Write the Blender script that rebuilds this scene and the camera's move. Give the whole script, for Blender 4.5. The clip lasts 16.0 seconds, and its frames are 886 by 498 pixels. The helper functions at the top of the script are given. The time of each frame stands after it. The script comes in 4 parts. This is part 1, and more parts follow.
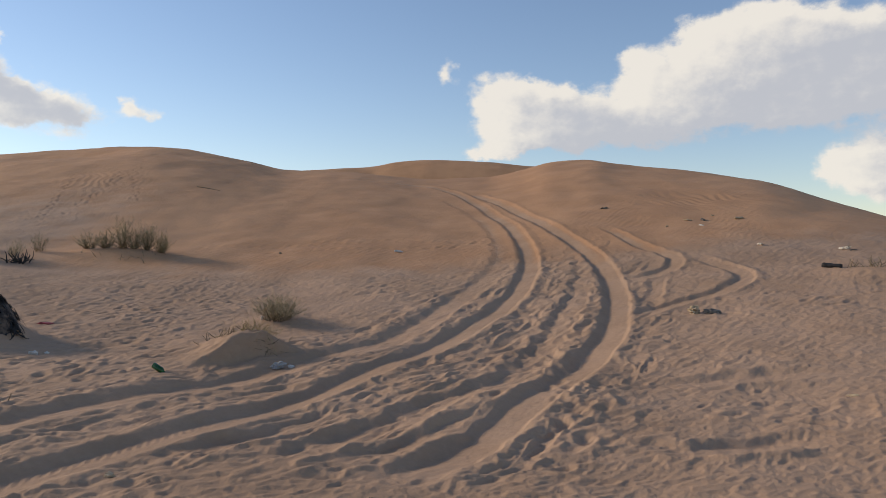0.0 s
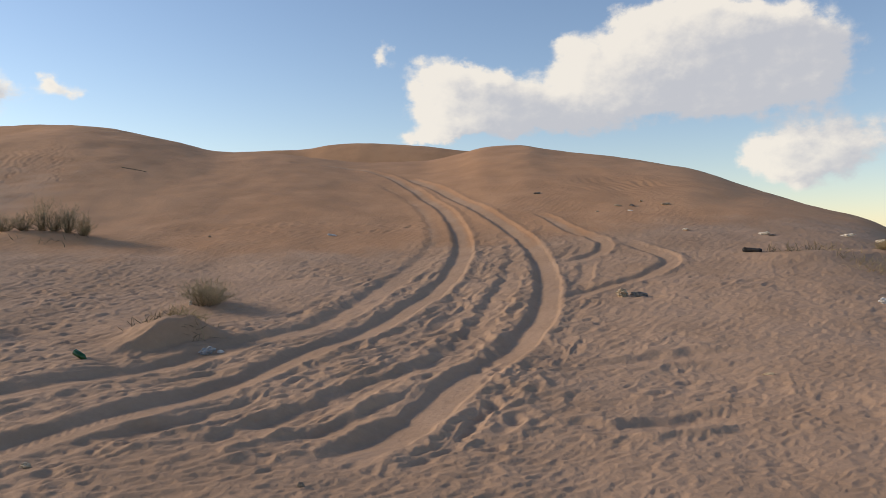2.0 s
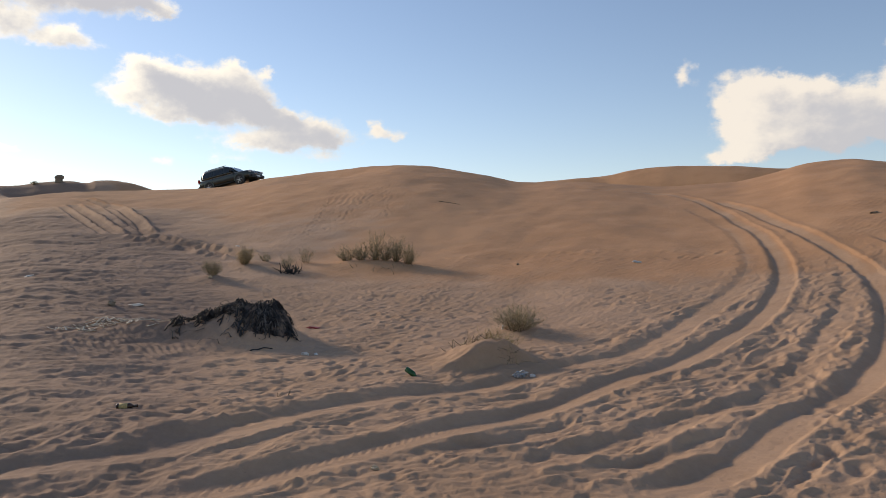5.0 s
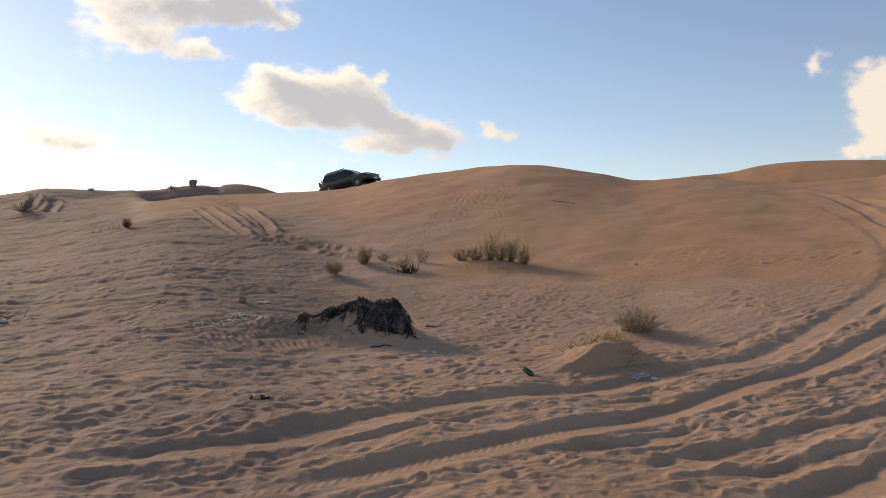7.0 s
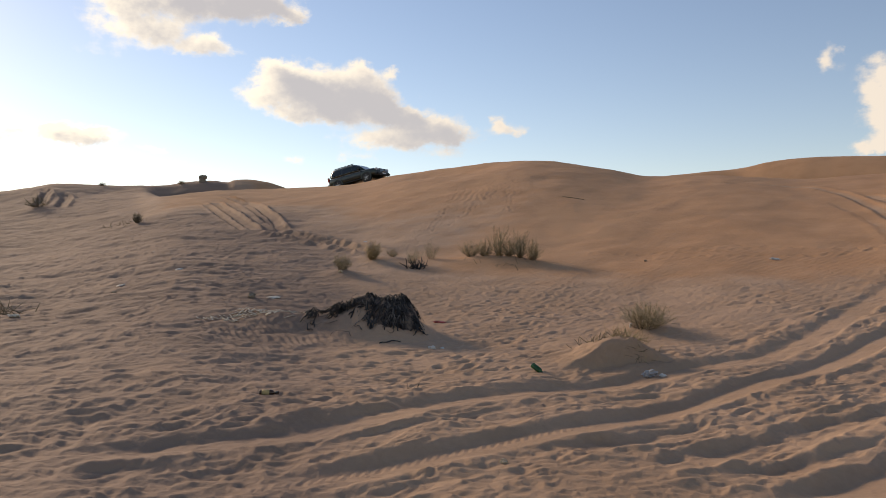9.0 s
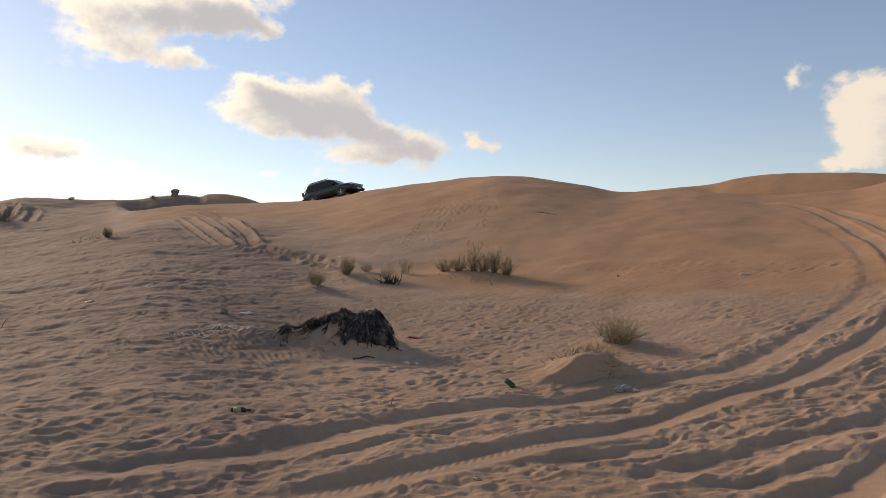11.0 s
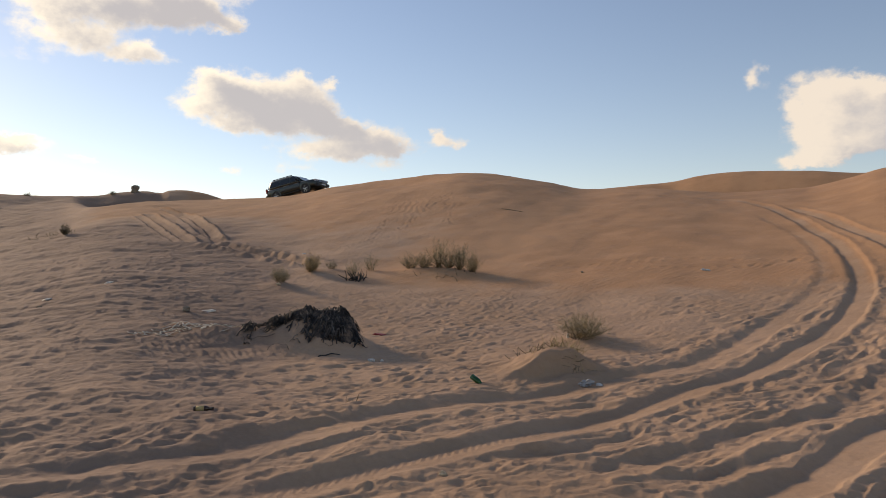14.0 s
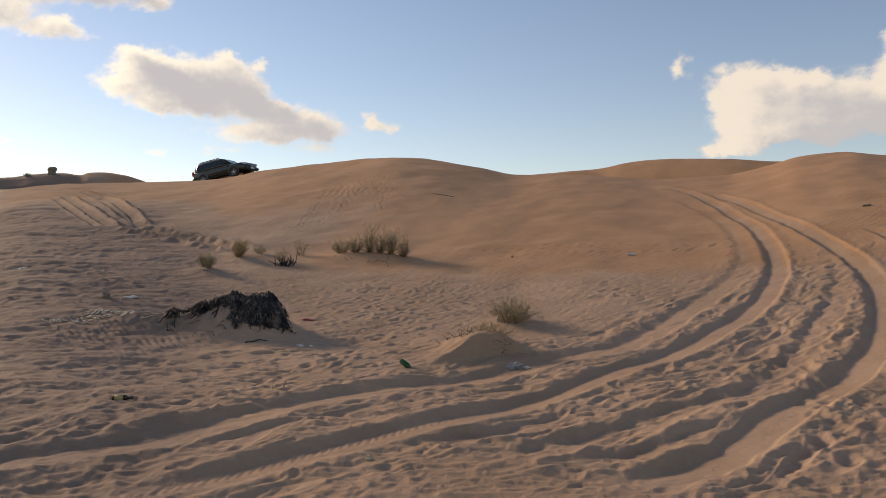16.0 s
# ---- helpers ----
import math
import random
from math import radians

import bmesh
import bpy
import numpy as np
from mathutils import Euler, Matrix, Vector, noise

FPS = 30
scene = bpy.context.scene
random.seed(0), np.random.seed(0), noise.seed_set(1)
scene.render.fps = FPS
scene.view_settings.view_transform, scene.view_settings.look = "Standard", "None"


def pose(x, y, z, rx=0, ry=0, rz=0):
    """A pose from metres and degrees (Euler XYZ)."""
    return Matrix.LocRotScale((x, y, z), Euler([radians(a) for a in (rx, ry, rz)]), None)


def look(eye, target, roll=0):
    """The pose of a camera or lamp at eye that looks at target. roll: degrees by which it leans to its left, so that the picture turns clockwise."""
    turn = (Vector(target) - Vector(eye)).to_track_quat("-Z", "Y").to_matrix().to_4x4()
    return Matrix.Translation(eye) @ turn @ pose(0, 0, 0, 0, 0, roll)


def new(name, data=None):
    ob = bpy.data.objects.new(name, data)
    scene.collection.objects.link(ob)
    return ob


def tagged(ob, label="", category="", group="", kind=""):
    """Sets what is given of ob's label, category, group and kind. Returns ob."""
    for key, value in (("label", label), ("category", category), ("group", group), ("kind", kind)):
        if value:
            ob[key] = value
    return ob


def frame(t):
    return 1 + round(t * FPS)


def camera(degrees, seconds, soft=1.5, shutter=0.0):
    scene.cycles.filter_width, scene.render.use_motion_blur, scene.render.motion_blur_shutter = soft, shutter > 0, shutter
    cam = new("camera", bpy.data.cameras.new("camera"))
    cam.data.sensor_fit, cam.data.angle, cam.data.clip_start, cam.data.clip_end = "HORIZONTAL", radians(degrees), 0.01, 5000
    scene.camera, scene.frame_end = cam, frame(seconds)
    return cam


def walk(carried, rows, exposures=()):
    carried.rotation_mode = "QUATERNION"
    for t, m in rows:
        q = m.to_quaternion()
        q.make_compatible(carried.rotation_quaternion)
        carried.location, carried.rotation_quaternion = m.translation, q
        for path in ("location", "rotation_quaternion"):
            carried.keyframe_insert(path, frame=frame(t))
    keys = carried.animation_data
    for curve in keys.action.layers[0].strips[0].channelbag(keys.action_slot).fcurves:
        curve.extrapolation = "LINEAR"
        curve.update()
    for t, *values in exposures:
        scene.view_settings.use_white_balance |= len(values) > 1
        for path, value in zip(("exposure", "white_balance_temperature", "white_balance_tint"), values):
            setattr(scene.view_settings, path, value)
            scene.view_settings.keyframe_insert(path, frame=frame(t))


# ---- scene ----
cam = camera(61.16, 16.0, soft=0.75)
# seconds, turn to the left, upward tilt, roll
PATH = (
    (0.0, 0.027, 0.051, 1.697, 90.400, -0.000, -0.000),
    (0.5, 0.040, 0.057, 1.692, 90.370, -0.204, -2.308),
    (1.0, 0.055, 0.061, 1.687, 90.072, -0.613, -4.500),
    (1.5, 0.066, 0.066, 1.689, 89.587, -0.905, -6.229),
    (2.0, 0.050, 0.062, 1.689, 89.207, -0.182, -4.957),
    (2.5, 0.044, 0.061, 1.691, 89.347, -0.054, -1.939),
    (3.0, 0.043, 0.050, 1.682, 89.774, 0.080, 2.336),
    (3.5, 0.029, 0.033, 1.690, 89.958, 0.150, 5.605),
    (4.0, 0.002, 0.014, 1.694, 90.086, 0.487, 9.195),
    (4.5, -0.028, -0.010, 1.702, 90.640, 0.170, 13.227),
    (5.0, -0.044, -0.038, 1.706, 91.226, 0.163, 17.700),
    (5.2, -0.056, -0.039, 1.709, 91.302, 0.015, 19.063),
    (7.3, -0.088, -0.109, 1.701, 91.251, 0.256, 26.708),
    (7.5, -0.089, -0.110, 1.709, 91.273, 0.478, 26.837),
    (8.0, -0.083, -0.102, 1.708, 91.125, 0.684, 27.132),
    (8.5, -0.080, -0.106, 1.707, 90.887, 0.079, 27.325),
    (11.0, -0.060, -0.119, 1.720, 92.030, -0.099, 25.051),
    (11.5, -0.056, -0.114, 1.713, 92.288, -0.013, 24.559),
    (12.0, -0.064, -0.117, 1.711, 92.300, 0.126, 24.287),
    (12.5, -0.057, -0.115, 1.713, 92.239, 0.124, 24.081),
    (13.0, -0.058, -0.116, 1.714, 92.011, -0.068, 23.487),
    (13.5, -0.059, -0.116, 1.712, 91.886, 0.505, 23.026),
    (14.0, -0.065, -0.112, 1.712, 91.802, 0.057, 22.415),
    (14.5, -0.059, -0.102, 1.709, 91.770, 0.265, 21.787),
    (15.0, -0.045, -0.077, 1.702, 91.384, 0.441, 20.615),
    (15.5, -0.030, -0.072, 1.705, 90.969, 0.386, 18.980),
    (16.0, -0.036, -0.065, 1.703, 90.654, 0.133, 17.288),
)
walk(cam, [(t, pose(x, y, z, rx, ry, rz)) for t, x, y, z, rx, ry, rz in PATH],
     exposures=((0.0, 0.44, 6400, 9), (4.0, 0.54, 6650, 10), (7.5, 0.5, 7100, 12), (16.0, 0.43, 7300, 13)))


# ---- sky and sun ----
SUN_TURN, SUN_UP = 71, 20     # to the left of the first view, above the horizon


SKY = 0.1


def sun_way():
    a, e = radians(SUN_TURN), radians(SUN_UP)
    return Vector((-math.sin(a) * math.cos(e), math.cos(a) * math.cos(e), math.sin(e)))


lamp = bpy.data.lights.new("sun", "SUN")
lamp.energy, lamp.angle, lamp.color = 2.5, radians(11), (1.0, 0.79, 0.57)
sun = new("sun", lamp)
sun.matrix_world = look(sun_way() * 100, (0, 0, 0))

world = bpy.data.worlds.new("sky")
scene.world = world
world.use_nodes = True


class Net:
    """Short hand for wiring shader nodes."""

    def __init__(self, tree):
        self.tree = tree

    def put(self, socket, value):
        if isinstance(value, bpy.types.NodeSocket):
            self.tree.links.new(value, socket)
        else:
            socket.default_value = value

    def node(self, kind, out=0, settings=None, **inputs):
        n = self.tree.nodes.new(kind)
        for key, value in (settings or {}).items():
            setattr(n, key, value)
        for key, value in inputs.items():
            self.put(n.inputs[int(key[1:]) if key[0] == "i" and key[1:].isdigit() else key.replace("_", " ")], value)
        return n.outputs[out]

    def math(self, op, a, b=0.0, c=0.0):
        return self.node("ShaderNodeMath", settings={"operation": op}, i0=a, i1=b, i2=c)

    def span(self, v, a, b, c=0.0, d=1.0, kind="SMOOTHSTEP"):
        return self.node("ShaderNodeMapRange", settings={"interpolation_type": kind, "clamp": True} if kind == "LINEAR" else {"interpolation_type": kind}, i0=v, i1=a, i2=b, i3=c, i4=d)

    def mix(self, f, a, b, how="MIX"):
        n = self.tree.nodes.new("ShaderNodeMix")
        n.data_type, n.blend_type = "RGBA", how
        for socket, value in ((n.inputs[0], f), (n.inputs[6], a), (n.inputs[7], b)):
            self.put(socket, value if not isinstance(value, tuple) else (*value, 1.0)[:4])
        return n.outputs[2]

    def noise(self, at, scale, detail=5.0, rough=0.55, out=0, distortion=0.0):
        return self.node("ShaderNodeTexNoise", out, Vector=at, Scale=scale, Detail=detail, Roughness=rough, Distortion=distortion)


# clouds, each a few puffs: bearing, height above the horizon, half width, half height (degrees), weight
SCRAPS = ((-0.3, 13.7, 0.9, 1.2, 0.9), (-2.8, 12.4, 1.5, 1.3, 0.62), (1.7, 10.2, 1.0, 0.5, 0.3))
BANK = ((-5.2, 11.6, 1.8, 2.1, 1.1), (-4.1, 9.7, 2.3, 1.6, 1.05), (-6.9, 11.8, 1.6, 1.4, 0.9), (-9.3, 11.5, 2.0, 1.2, 0.85), (-11.4, 9.9, 4.0, 2.0, 0.9), (-7.1, 10.0, 2.7, 1.8, 0.9), (-14.2, 8.9, 3.1, 1.2, 0.6),
        (-2.9, 7.6, 2.0, 0.5, 0.8), (-5.2, 7.9, 1.9, 0.7, 0.8), (-10.4, 7.8, 1.2, 0.6, 0.7), (-17.4, 8.4, 3.1, 0.8, 0.4), (-8.4, 8.7, 4.0, 0.9, 0.6))
TOWER = ((-14.6, 12.4, 2.1, 2.1, 1), (-17.6, 12.4, 3.1, 2.8, 1), (-20.9, 14.4, 2.8, 2.3, 1.05), (-23.9, 15.4, 2.4, 2.0, 1.05), (-24.9, 13.1, 4.2, 3.8, 1.05), (-21.7, 12.7, 3.6, 2.7, 1), (-28.4, 12.4, 4.2, 3.3, 1),
        (-19.4, 10.5, 5.3, 1.2, 0.9), (-18.3, 15.9, 1.2, 1.0, 0.4), (-24.9, 10.3, 5.3, 1.3, 0.8), (-14.2, 14.4, 1.1, 0.6, 0.35), (-27.4, 14.7, 3.1, 0.9, 0.6), (-31.6, 12.3, 2.7, 3.1, 0.8))
EAST = ((-28.4, 5.8, 2.1, 1.3, 1), (-29.9, 6.0, 2.4, 1.5, 1), (-31.6, 5.5, 2.7, 1.5, 1), (-29.9, 14.3, 1.5, 1.2, 0.45), (-29.7, 3.9, 2.7, 0.8, 0.3), (-34.1, 7.1, 3.6, 1.8, 0.8))
PILE = ((39.7, 13.9, 1.8, 0.9, 0.95), (40.5, 12.1, 2.9, 1.2, 0.8), (37.3, 12.7, 2.8, 1.9, 1), (34.1, 12.4, 2.8, 1.9, 1.1), (33.2, 14.4, 1.0, 0.8, 0.8), (30.9, 14.0, 0.7, 0.5, 0.7), (31.8, 11.9, 1.7, 1.5, 1),
        (36.4, 10.7, 3.6, 0.7, 0.6))
LAYER = ((32.2, 9.1, 3.8, 0.7, 0.85), (28.3, 10.0, 3.1, 1.2, 1), (26.2, 9.1, 2.4, 1.0, 0.85), (29.9, 10.9, 1.2, 0.6, 0.8), (28.3, 12.5, 1.0, 1.3, 0.42), (25.7, 11.5, 0.8, 0.7, 0.32), (22.8, 10.5, 0.9, 0.8, 0.85),
        (21.6, 9.9, 1.5, 0.6, 0.75), (33.9, 7.8, 3.1, 0.6, 0.6), (38.5, 7.4, 1.6, 0.5, 0.55), (27.9, 7.9, 2.7, 0.4, 0.4))
VEIL = ((46.4, 18.2, 5.1, 1.6, 1), (43.0, 19.3, 3.6, 1.5, 0.9), (40.6, 18.4, 2.7, 1.1, 0.85), (38.5, 17.7, 1.1, 0.6, 0.7), (44.5, 15.2, 2.4, 0.8, 0.85), (48.6, 15.7, 4.0, 1.2, 0.7), (37.7, 19.9, 3.1, 0.8, 0.45),
        (51.2, 18.0, 4.0, 1.8, 0.6), (52.1, 14.2, 3.6, 0.9, 0.4))
WEST = ((51.7, 8.6, 2.8, 0.9, 0.75), (53.0, 8.8, 1.8, 0.6, 0.6), (47.8, 7.8, 1.6, 0.4, 0.6), (54.9, 8.9, 0.7, 0.7, 0.7), (46.3, 7.1, 1.8, 0.3, 0.4), (57.5, 8.2, 3.1, 0.9, 0.8))
# unseen, outside the view; the three high wide ones are added as neutral fill
UNSEEN = ((-60.0, 15.0, 9.0, 3.0, 1.0), (-90.0, 11.0, 10.0, 3.0, 1.0), (120.0, 13.0, 12.0, 3.0, 1.0), (75.0, 22.0, 8.0, 3.0, 0.8),
        (100.0, 45.0, 30.0, 9.0, 0.9), (-70.0, 50.0, 30.0, 9.0, 0.8), (20.0, 60.0, 40.0, 8.0, 0.7))
PUFFS = SCRAPS + BANK + TOWER + EAST + PILE + LAYER + VEIL + WEST + UNSEEN


def build_sky():
    group = bpy.data.node_groups.new("cloud_density", "ShaderNodeTree")
    for name, way in (("Bearing", "INPUT"), ("Height", "INPUT"), ("Ragged", "OUTPUT"), ("Soft", "OUTPUT")):
        group.interface.new_socket(name, in_out=way, socket_type="NodeSocketFloat")
    g = Net(group)
    got = group.nodes.new("NodeGroupInput").outputs
    at = g.node("ShaderNodeCombineXYZ", X=got[0], Y=g.math("MULTIPLY", got[1], 1.3))
    warp = g.node("ShaderNodeTexNoise", 1, Vector=at, Scale=0.5, Detail=5.0, Roughness=0.62)
    parts = g.node("ShaderNodeSeparateXYZ", 0, Vector=warp).node.outputs
    u = g.math("MULTIPLY_ADD", g.math("SUBTRACT", parts[0], 0.5), 2.4, got[0])
    v = g.math("MULTIPLY_ADD", g.math("SUBTRACT", parts[1], 0.5), 1.7, got[1])
    total = None
    for a, h, w, t, k in PUFFS:
        p = g.math("MULTIPLY", g.math("SUBTRACT", u, a), 1 / w)
        q = g.math("MULTIPLY", g.math("SUBTRACT", v, h), 1 / t)
        e = g.math("MULTIPLY_ADD", q, q, g.math("MULTIPLY", p, p))
        b = g.math("MULTIPLY", g.math("EXPONENT", g.math("MULTIPLY", e, -1.0)), k)
        total = b if total is None else g.math("ADD", total, b)
    soft = g.math("MINIMUM", total, 1.4)
    fbm = g.noise(at, 0.55, 7.0, 0.56)
    ragged = g.math("MULTIPLY", g.math("SUBTRACT", fbm, 0.5), g.math("MINIMUM", g.math("MULTIPLY_ADD", soft, 1.9, 0.06), 1.5))
    out = group.nodes.new("NodeGroupOutput").inputs
    g.put(out[0], g.math("ADD", soft, ragged))
    g.put(out[1], g.math("MULTIPLY_ADD", g.math("SUBTRACT", fbm, 0.5), g.math("MINIMUM", soft, 0.6), soft))

    n = Net(world.node_tree)
    for old in list(world.node_tree.nodes):
        world.node_tree.nodes.remove(old)
    way = n.node("ShaderNodeTexCoord")
    xyz = n.node("ShaderNodeSeparateXYZ", 0, Vector=way).node.outputs
    bearing = n.math("MULTIPLY", n.math("ARCTAN2", n.math("MULTIPLY", xyz[0], -1.0), xyz[1]), 57.2958)
    height = n.math("MULTIPLY", n.math("ARCSINE", xyz[2]), 57.2958)

    def density(du, dv):
        box = world.node_tree.nodes.new("ShaderNodeGroup")
        box.node_tree = group
        n.put(box.inputs[0], n.math("ADD", bearing, du))
        n.put(box.inputs[1], n.math("ADD", height, dv))
        return box.outputs

    here, close, sunward, beyond = density(0.0, 0.0), density(0.7, 0.45), density(2.5, 1.2), density(6.0, 2.4)
    sky = n.node("ShaderNodeTexSky", settings={"sky_type": "NISHITA", "sun_disc": False, "sun_elevation": radians(SUN_UP), "sun_rotation": radians(-SUN_TURN), "air_density": 1.0, "dust_density": 0.12, "ozone_density": 1.3})
    blue = n.mix(1.0, sky, (SKY * 1.03, SKY * 0.98, SKY * 1.03), "MULTIPLY")
    cover = n.span(here[0], 0.4, 0.98)
    # light that gets through the cloud between here and the sun, and a bright rim where it is thin
    billow = n.math("SUBTRACT", here[0], close[0])
    depth = n.math("MULTIPLY_ADD", beyond[1], 0.5, n.math("MULTIPLY", sunward[1], 0.5))
    depth = n.math("MULTIPLY_ADD", billow, -0.8, depth)
    lit = n.span(depth, 0.15, 1.5, 1.0, 0.0)
    # those that stand towards the sun are lit from behind: thin parts glow, thick parts are grey
    thick = n.math("MULTIPLY_ADD", sunward[1], 0.2, n.math("MULTIPLY", here[0], 0.8))
    glow = n.span(n.math("MULTIPLY_ADD", billow, -0.5, thick), 0.55, 1.35, 1.0, 0.0)
    lit = n.node("ShaderNodeMix", 0, {"data_type": "FLOAT"}, i0=n.span(bearing, 5.0, 35.0), i2=lit, i3=glow)
    cloud = n.mix(lit, (0.40, 0.40, 0.425), n.mix(n.span(bearing, 15.0, 50.0), (0.65, 0.60, 0.535), (0.86, 0.80, 0.68)))
    colour = n.mix(n.math("MULTIPLY", cover, 0.94), blue, cloud)
    back = n.node("ShaderNodeBackground", Color=colour, Strength=1.0)
    n.put(world.node_tree.nodes.new("ShaderNodeOutputWorld").inputs[0], back)


build_sky()


# ---- materials ----
def material(name, rough=0.8, metal=0.0, **extra):
    m = bpy.data.materials.new(name)
    m.use_nodes = True
    n = Net(m.node_tree)
    shader = m.node_tree.nodes["Principled BSDF"]
    shader.inputs["Roughness"].default_value, shader.inputs["Metallic"].default_value = rough, metal
    for key, value in extra.items():
        shader.inputs[key.replace("_", " ")].default_value = value
    return m, n, shader


def plain(name, dark, light, scale=8.0, rough=0.7, metal=0.0, bump=0.3, depth=0.004, **extra):
    """Two tones of one colour, mottled at two scales, with a fine relief."""
    m, n, shader = material(name, rough, metal, **extra)
    at = n.node("ShaderNodeTexCoord", 3)
    big, fine = n.noise(at, scale, 4.0), n.noise(at, scale * 9, 3.0, 0.7)
    mixed = n.math("MULTIPLY_ADD", n.math("SUBTRACT", fine, 0.5), 0.6, big)
    n.put(shader.inputs["Base Color"], n.mix(n.span(mixed, 0.3, 0.7), dark, light))
    if bump:
        n.put(shader.inputs["Normal"], n.node("ShaderNodeBump", Strength=bump, Distance=depth, Height=mixed))
    return m


def sand_material():
    m, n, shader = material("sand", 0.92)
    shader.inputs["Specular IOR Level"].default_value = 0.2
    at = n.node("ShaderNodeTexCoord", 3)
    wide, mid = n.noise(at, 0.11, 3.0, 0.5), n.noise(at, 0.9, 5.0, 0.6)
    fine, grit = n.noise(at, 14.0, 4.0, 0.65), n.noise(at, 120.0, 2.0, 0.7)
    tone = n.math("MULTIPLY_ADD", n.math("SUBTRACT", wide, 0.5), 0.9, n.math("MULTIPLY_ADD", n.math("SUBTRACT", fine, 0.5), 0.45, mid))
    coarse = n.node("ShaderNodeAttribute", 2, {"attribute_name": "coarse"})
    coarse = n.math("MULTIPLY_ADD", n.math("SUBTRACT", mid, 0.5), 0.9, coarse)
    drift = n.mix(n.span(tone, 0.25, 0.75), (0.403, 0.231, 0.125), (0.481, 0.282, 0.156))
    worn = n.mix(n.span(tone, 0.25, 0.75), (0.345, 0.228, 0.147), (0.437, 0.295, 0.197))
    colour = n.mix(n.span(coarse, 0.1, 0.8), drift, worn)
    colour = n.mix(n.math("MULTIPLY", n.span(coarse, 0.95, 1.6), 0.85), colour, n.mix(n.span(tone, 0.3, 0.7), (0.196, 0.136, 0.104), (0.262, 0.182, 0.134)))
    # a dusting of pale coarse grains and dark specks
    colour = n.mix(n.math("MULTIPLY", n.span(grit, 0.58, 0.75), 0.35), colour, (0.53, 0.36, 0.24))
    colour = n.mix(n.math("MULTIPLY", n.span(n.noise(at, 60.0, 2.0, 0.6), 0.66, 0.74), 0.35), colour, (0.13, 0.09, 0.06))
    n.put(shader.inputs["Base Color"], colour)
    # wind ripples a hand wide, in patches, over grain
    turned = n.node("ShaderNodeMapping", Vector=at, Rotation=(0, 0, radians(38)))
    wave = n.node("ShaderNodeTexWave", 1, {"bands_direction": "X"}, Vector=turned, Scale=1.6, Distortion=9.0, Detail=3.0, Detail_Scale=0.9)
    patches = n.span(n.noise(at, 0.32, 3.0), 0.42, 0.62)
    lumps = n.noise(at, 5.0, 5.0, 0.62)
    height = n.math("MULTIPLY_ADD", n.math("MULTIPLY", wave, patches), 0.005, n.math("MULTIPLY", lumps, 0.018))
    height = n.math("MULTIPLY_ADD", fine, 0.013, height)
    height = n.math("MULTIPLY_ADD", grit, 0.0012, height)
    n.put(shader.inputs["Normal"], n.node("ShaderNodeBump", Strength=0.8, Distance=1.0, Height=height))
    return m


SAND = sand_material()
SANDY_CHAR = plain("sandy_ash", (0.012, 0.011, 0.012), (0.16, 0.115, 0.085), 6.0, 0.95)
TWIG = plain("dry_twig", (0.10, 0.075, 0.045), (0.23, 0.18, 0.11), 20.0, 0.85)
LEAF = plain("grey_green_shrub", (0.19, 0.155, 0.085), (0.38, 0.31, 0.19), 14.0, 0.8, bump=0)
STRAW = plain("straw", (0.26, 0.19, 0.09), (0.42, 0.32, 0.17), 14.0, 0.8, bump=0)
CHAR = plain("charred_wood", (0.006, 0.006, 0.007), (0.032, 0.029, 0.028), 25.0, 0.75)
ASH = plain("ash", (0.05, 0.046, 0.044), (0.17, 0.15, 0.135), 12.0, 0.9)


# ---- the lie of the land ----
EYE = 1.7


def smooth(u):
    u = np.clip(u, 0, 1)
    return u * u * (3 - 2 * u)


def spline(xs, ys, x):
    """A smooth curve with no overshoot through a few knots."""
    xs, ys = np.array(xs, float), np.array(ys, float)
    d = np.diff(ys) / np.diff(xs)
    m = np.zeros(len(xs))
    same = d[:-1] * d[1:] > 0
    m[1:-1][same] = 2 * d[:-1][same] * d[1:][same] / (d[:-1] + d[1:])[same]
    i = np.clip(np.searchsorted(xs, x) - 1, 0, len(xs) - 2)
    h = xs[i + 1] - xs[i]
    u = np.clip((x - xs[i]) / h, 0, 1)
    return ((1 + 2 * u) * (1 - u) ** 2 * ys[i] + u * (1 - u) ** 2 * h * m[i]
            + u * u * (3 - 2 * u) * ys[i + 1] + u * u * (u - 1) * h * m[i + 1])


# dune crests round the hollow: bearing (degrees, left is positive), distance, angle above eye level
CREST = ((-180, 60, -1), (-120, 40, -2), (-75, 22, -5), (-55, 21, -4.6), (-45, 22, -2.9), (-36.8, 25, 0.12), (-34.6, 26.5, 1.24),
         (-30.9, 30, 2.39), (-27, 34, 3.7), (-23, 37.5, 5.03), (-19.4, 40, 5.68), (-13.4, 43, 6.45), (-11, 44, 6.81), (-8.4, 45, 6.75),
         (-6, 46, 6.12), (-3, 46, 5.6), (1, 46, 5.55), (5, 45, 5.85), (8, 46, 6.05), (11, 48, 6.05), (14.9, 49, 6.68),
         (18, 50, 7.24), (21, 51, 7.44), (25.3, 53, 7.11), (31, 57, 6.36), (34, 60, 5.75), (37.5, 57, 5.5), (39.5, 54, 5.38), (41.2, 51, 5.28),
         (45.2, 47, 4.97), (47.2, 45, 4.62), (49, 44, 4.02), (50.9, 43, 3.4), (52.7, 42, 2.8), (57, 41, 1.8), (75, 40, 1), (120, 50, 0), (180, 60, -1))
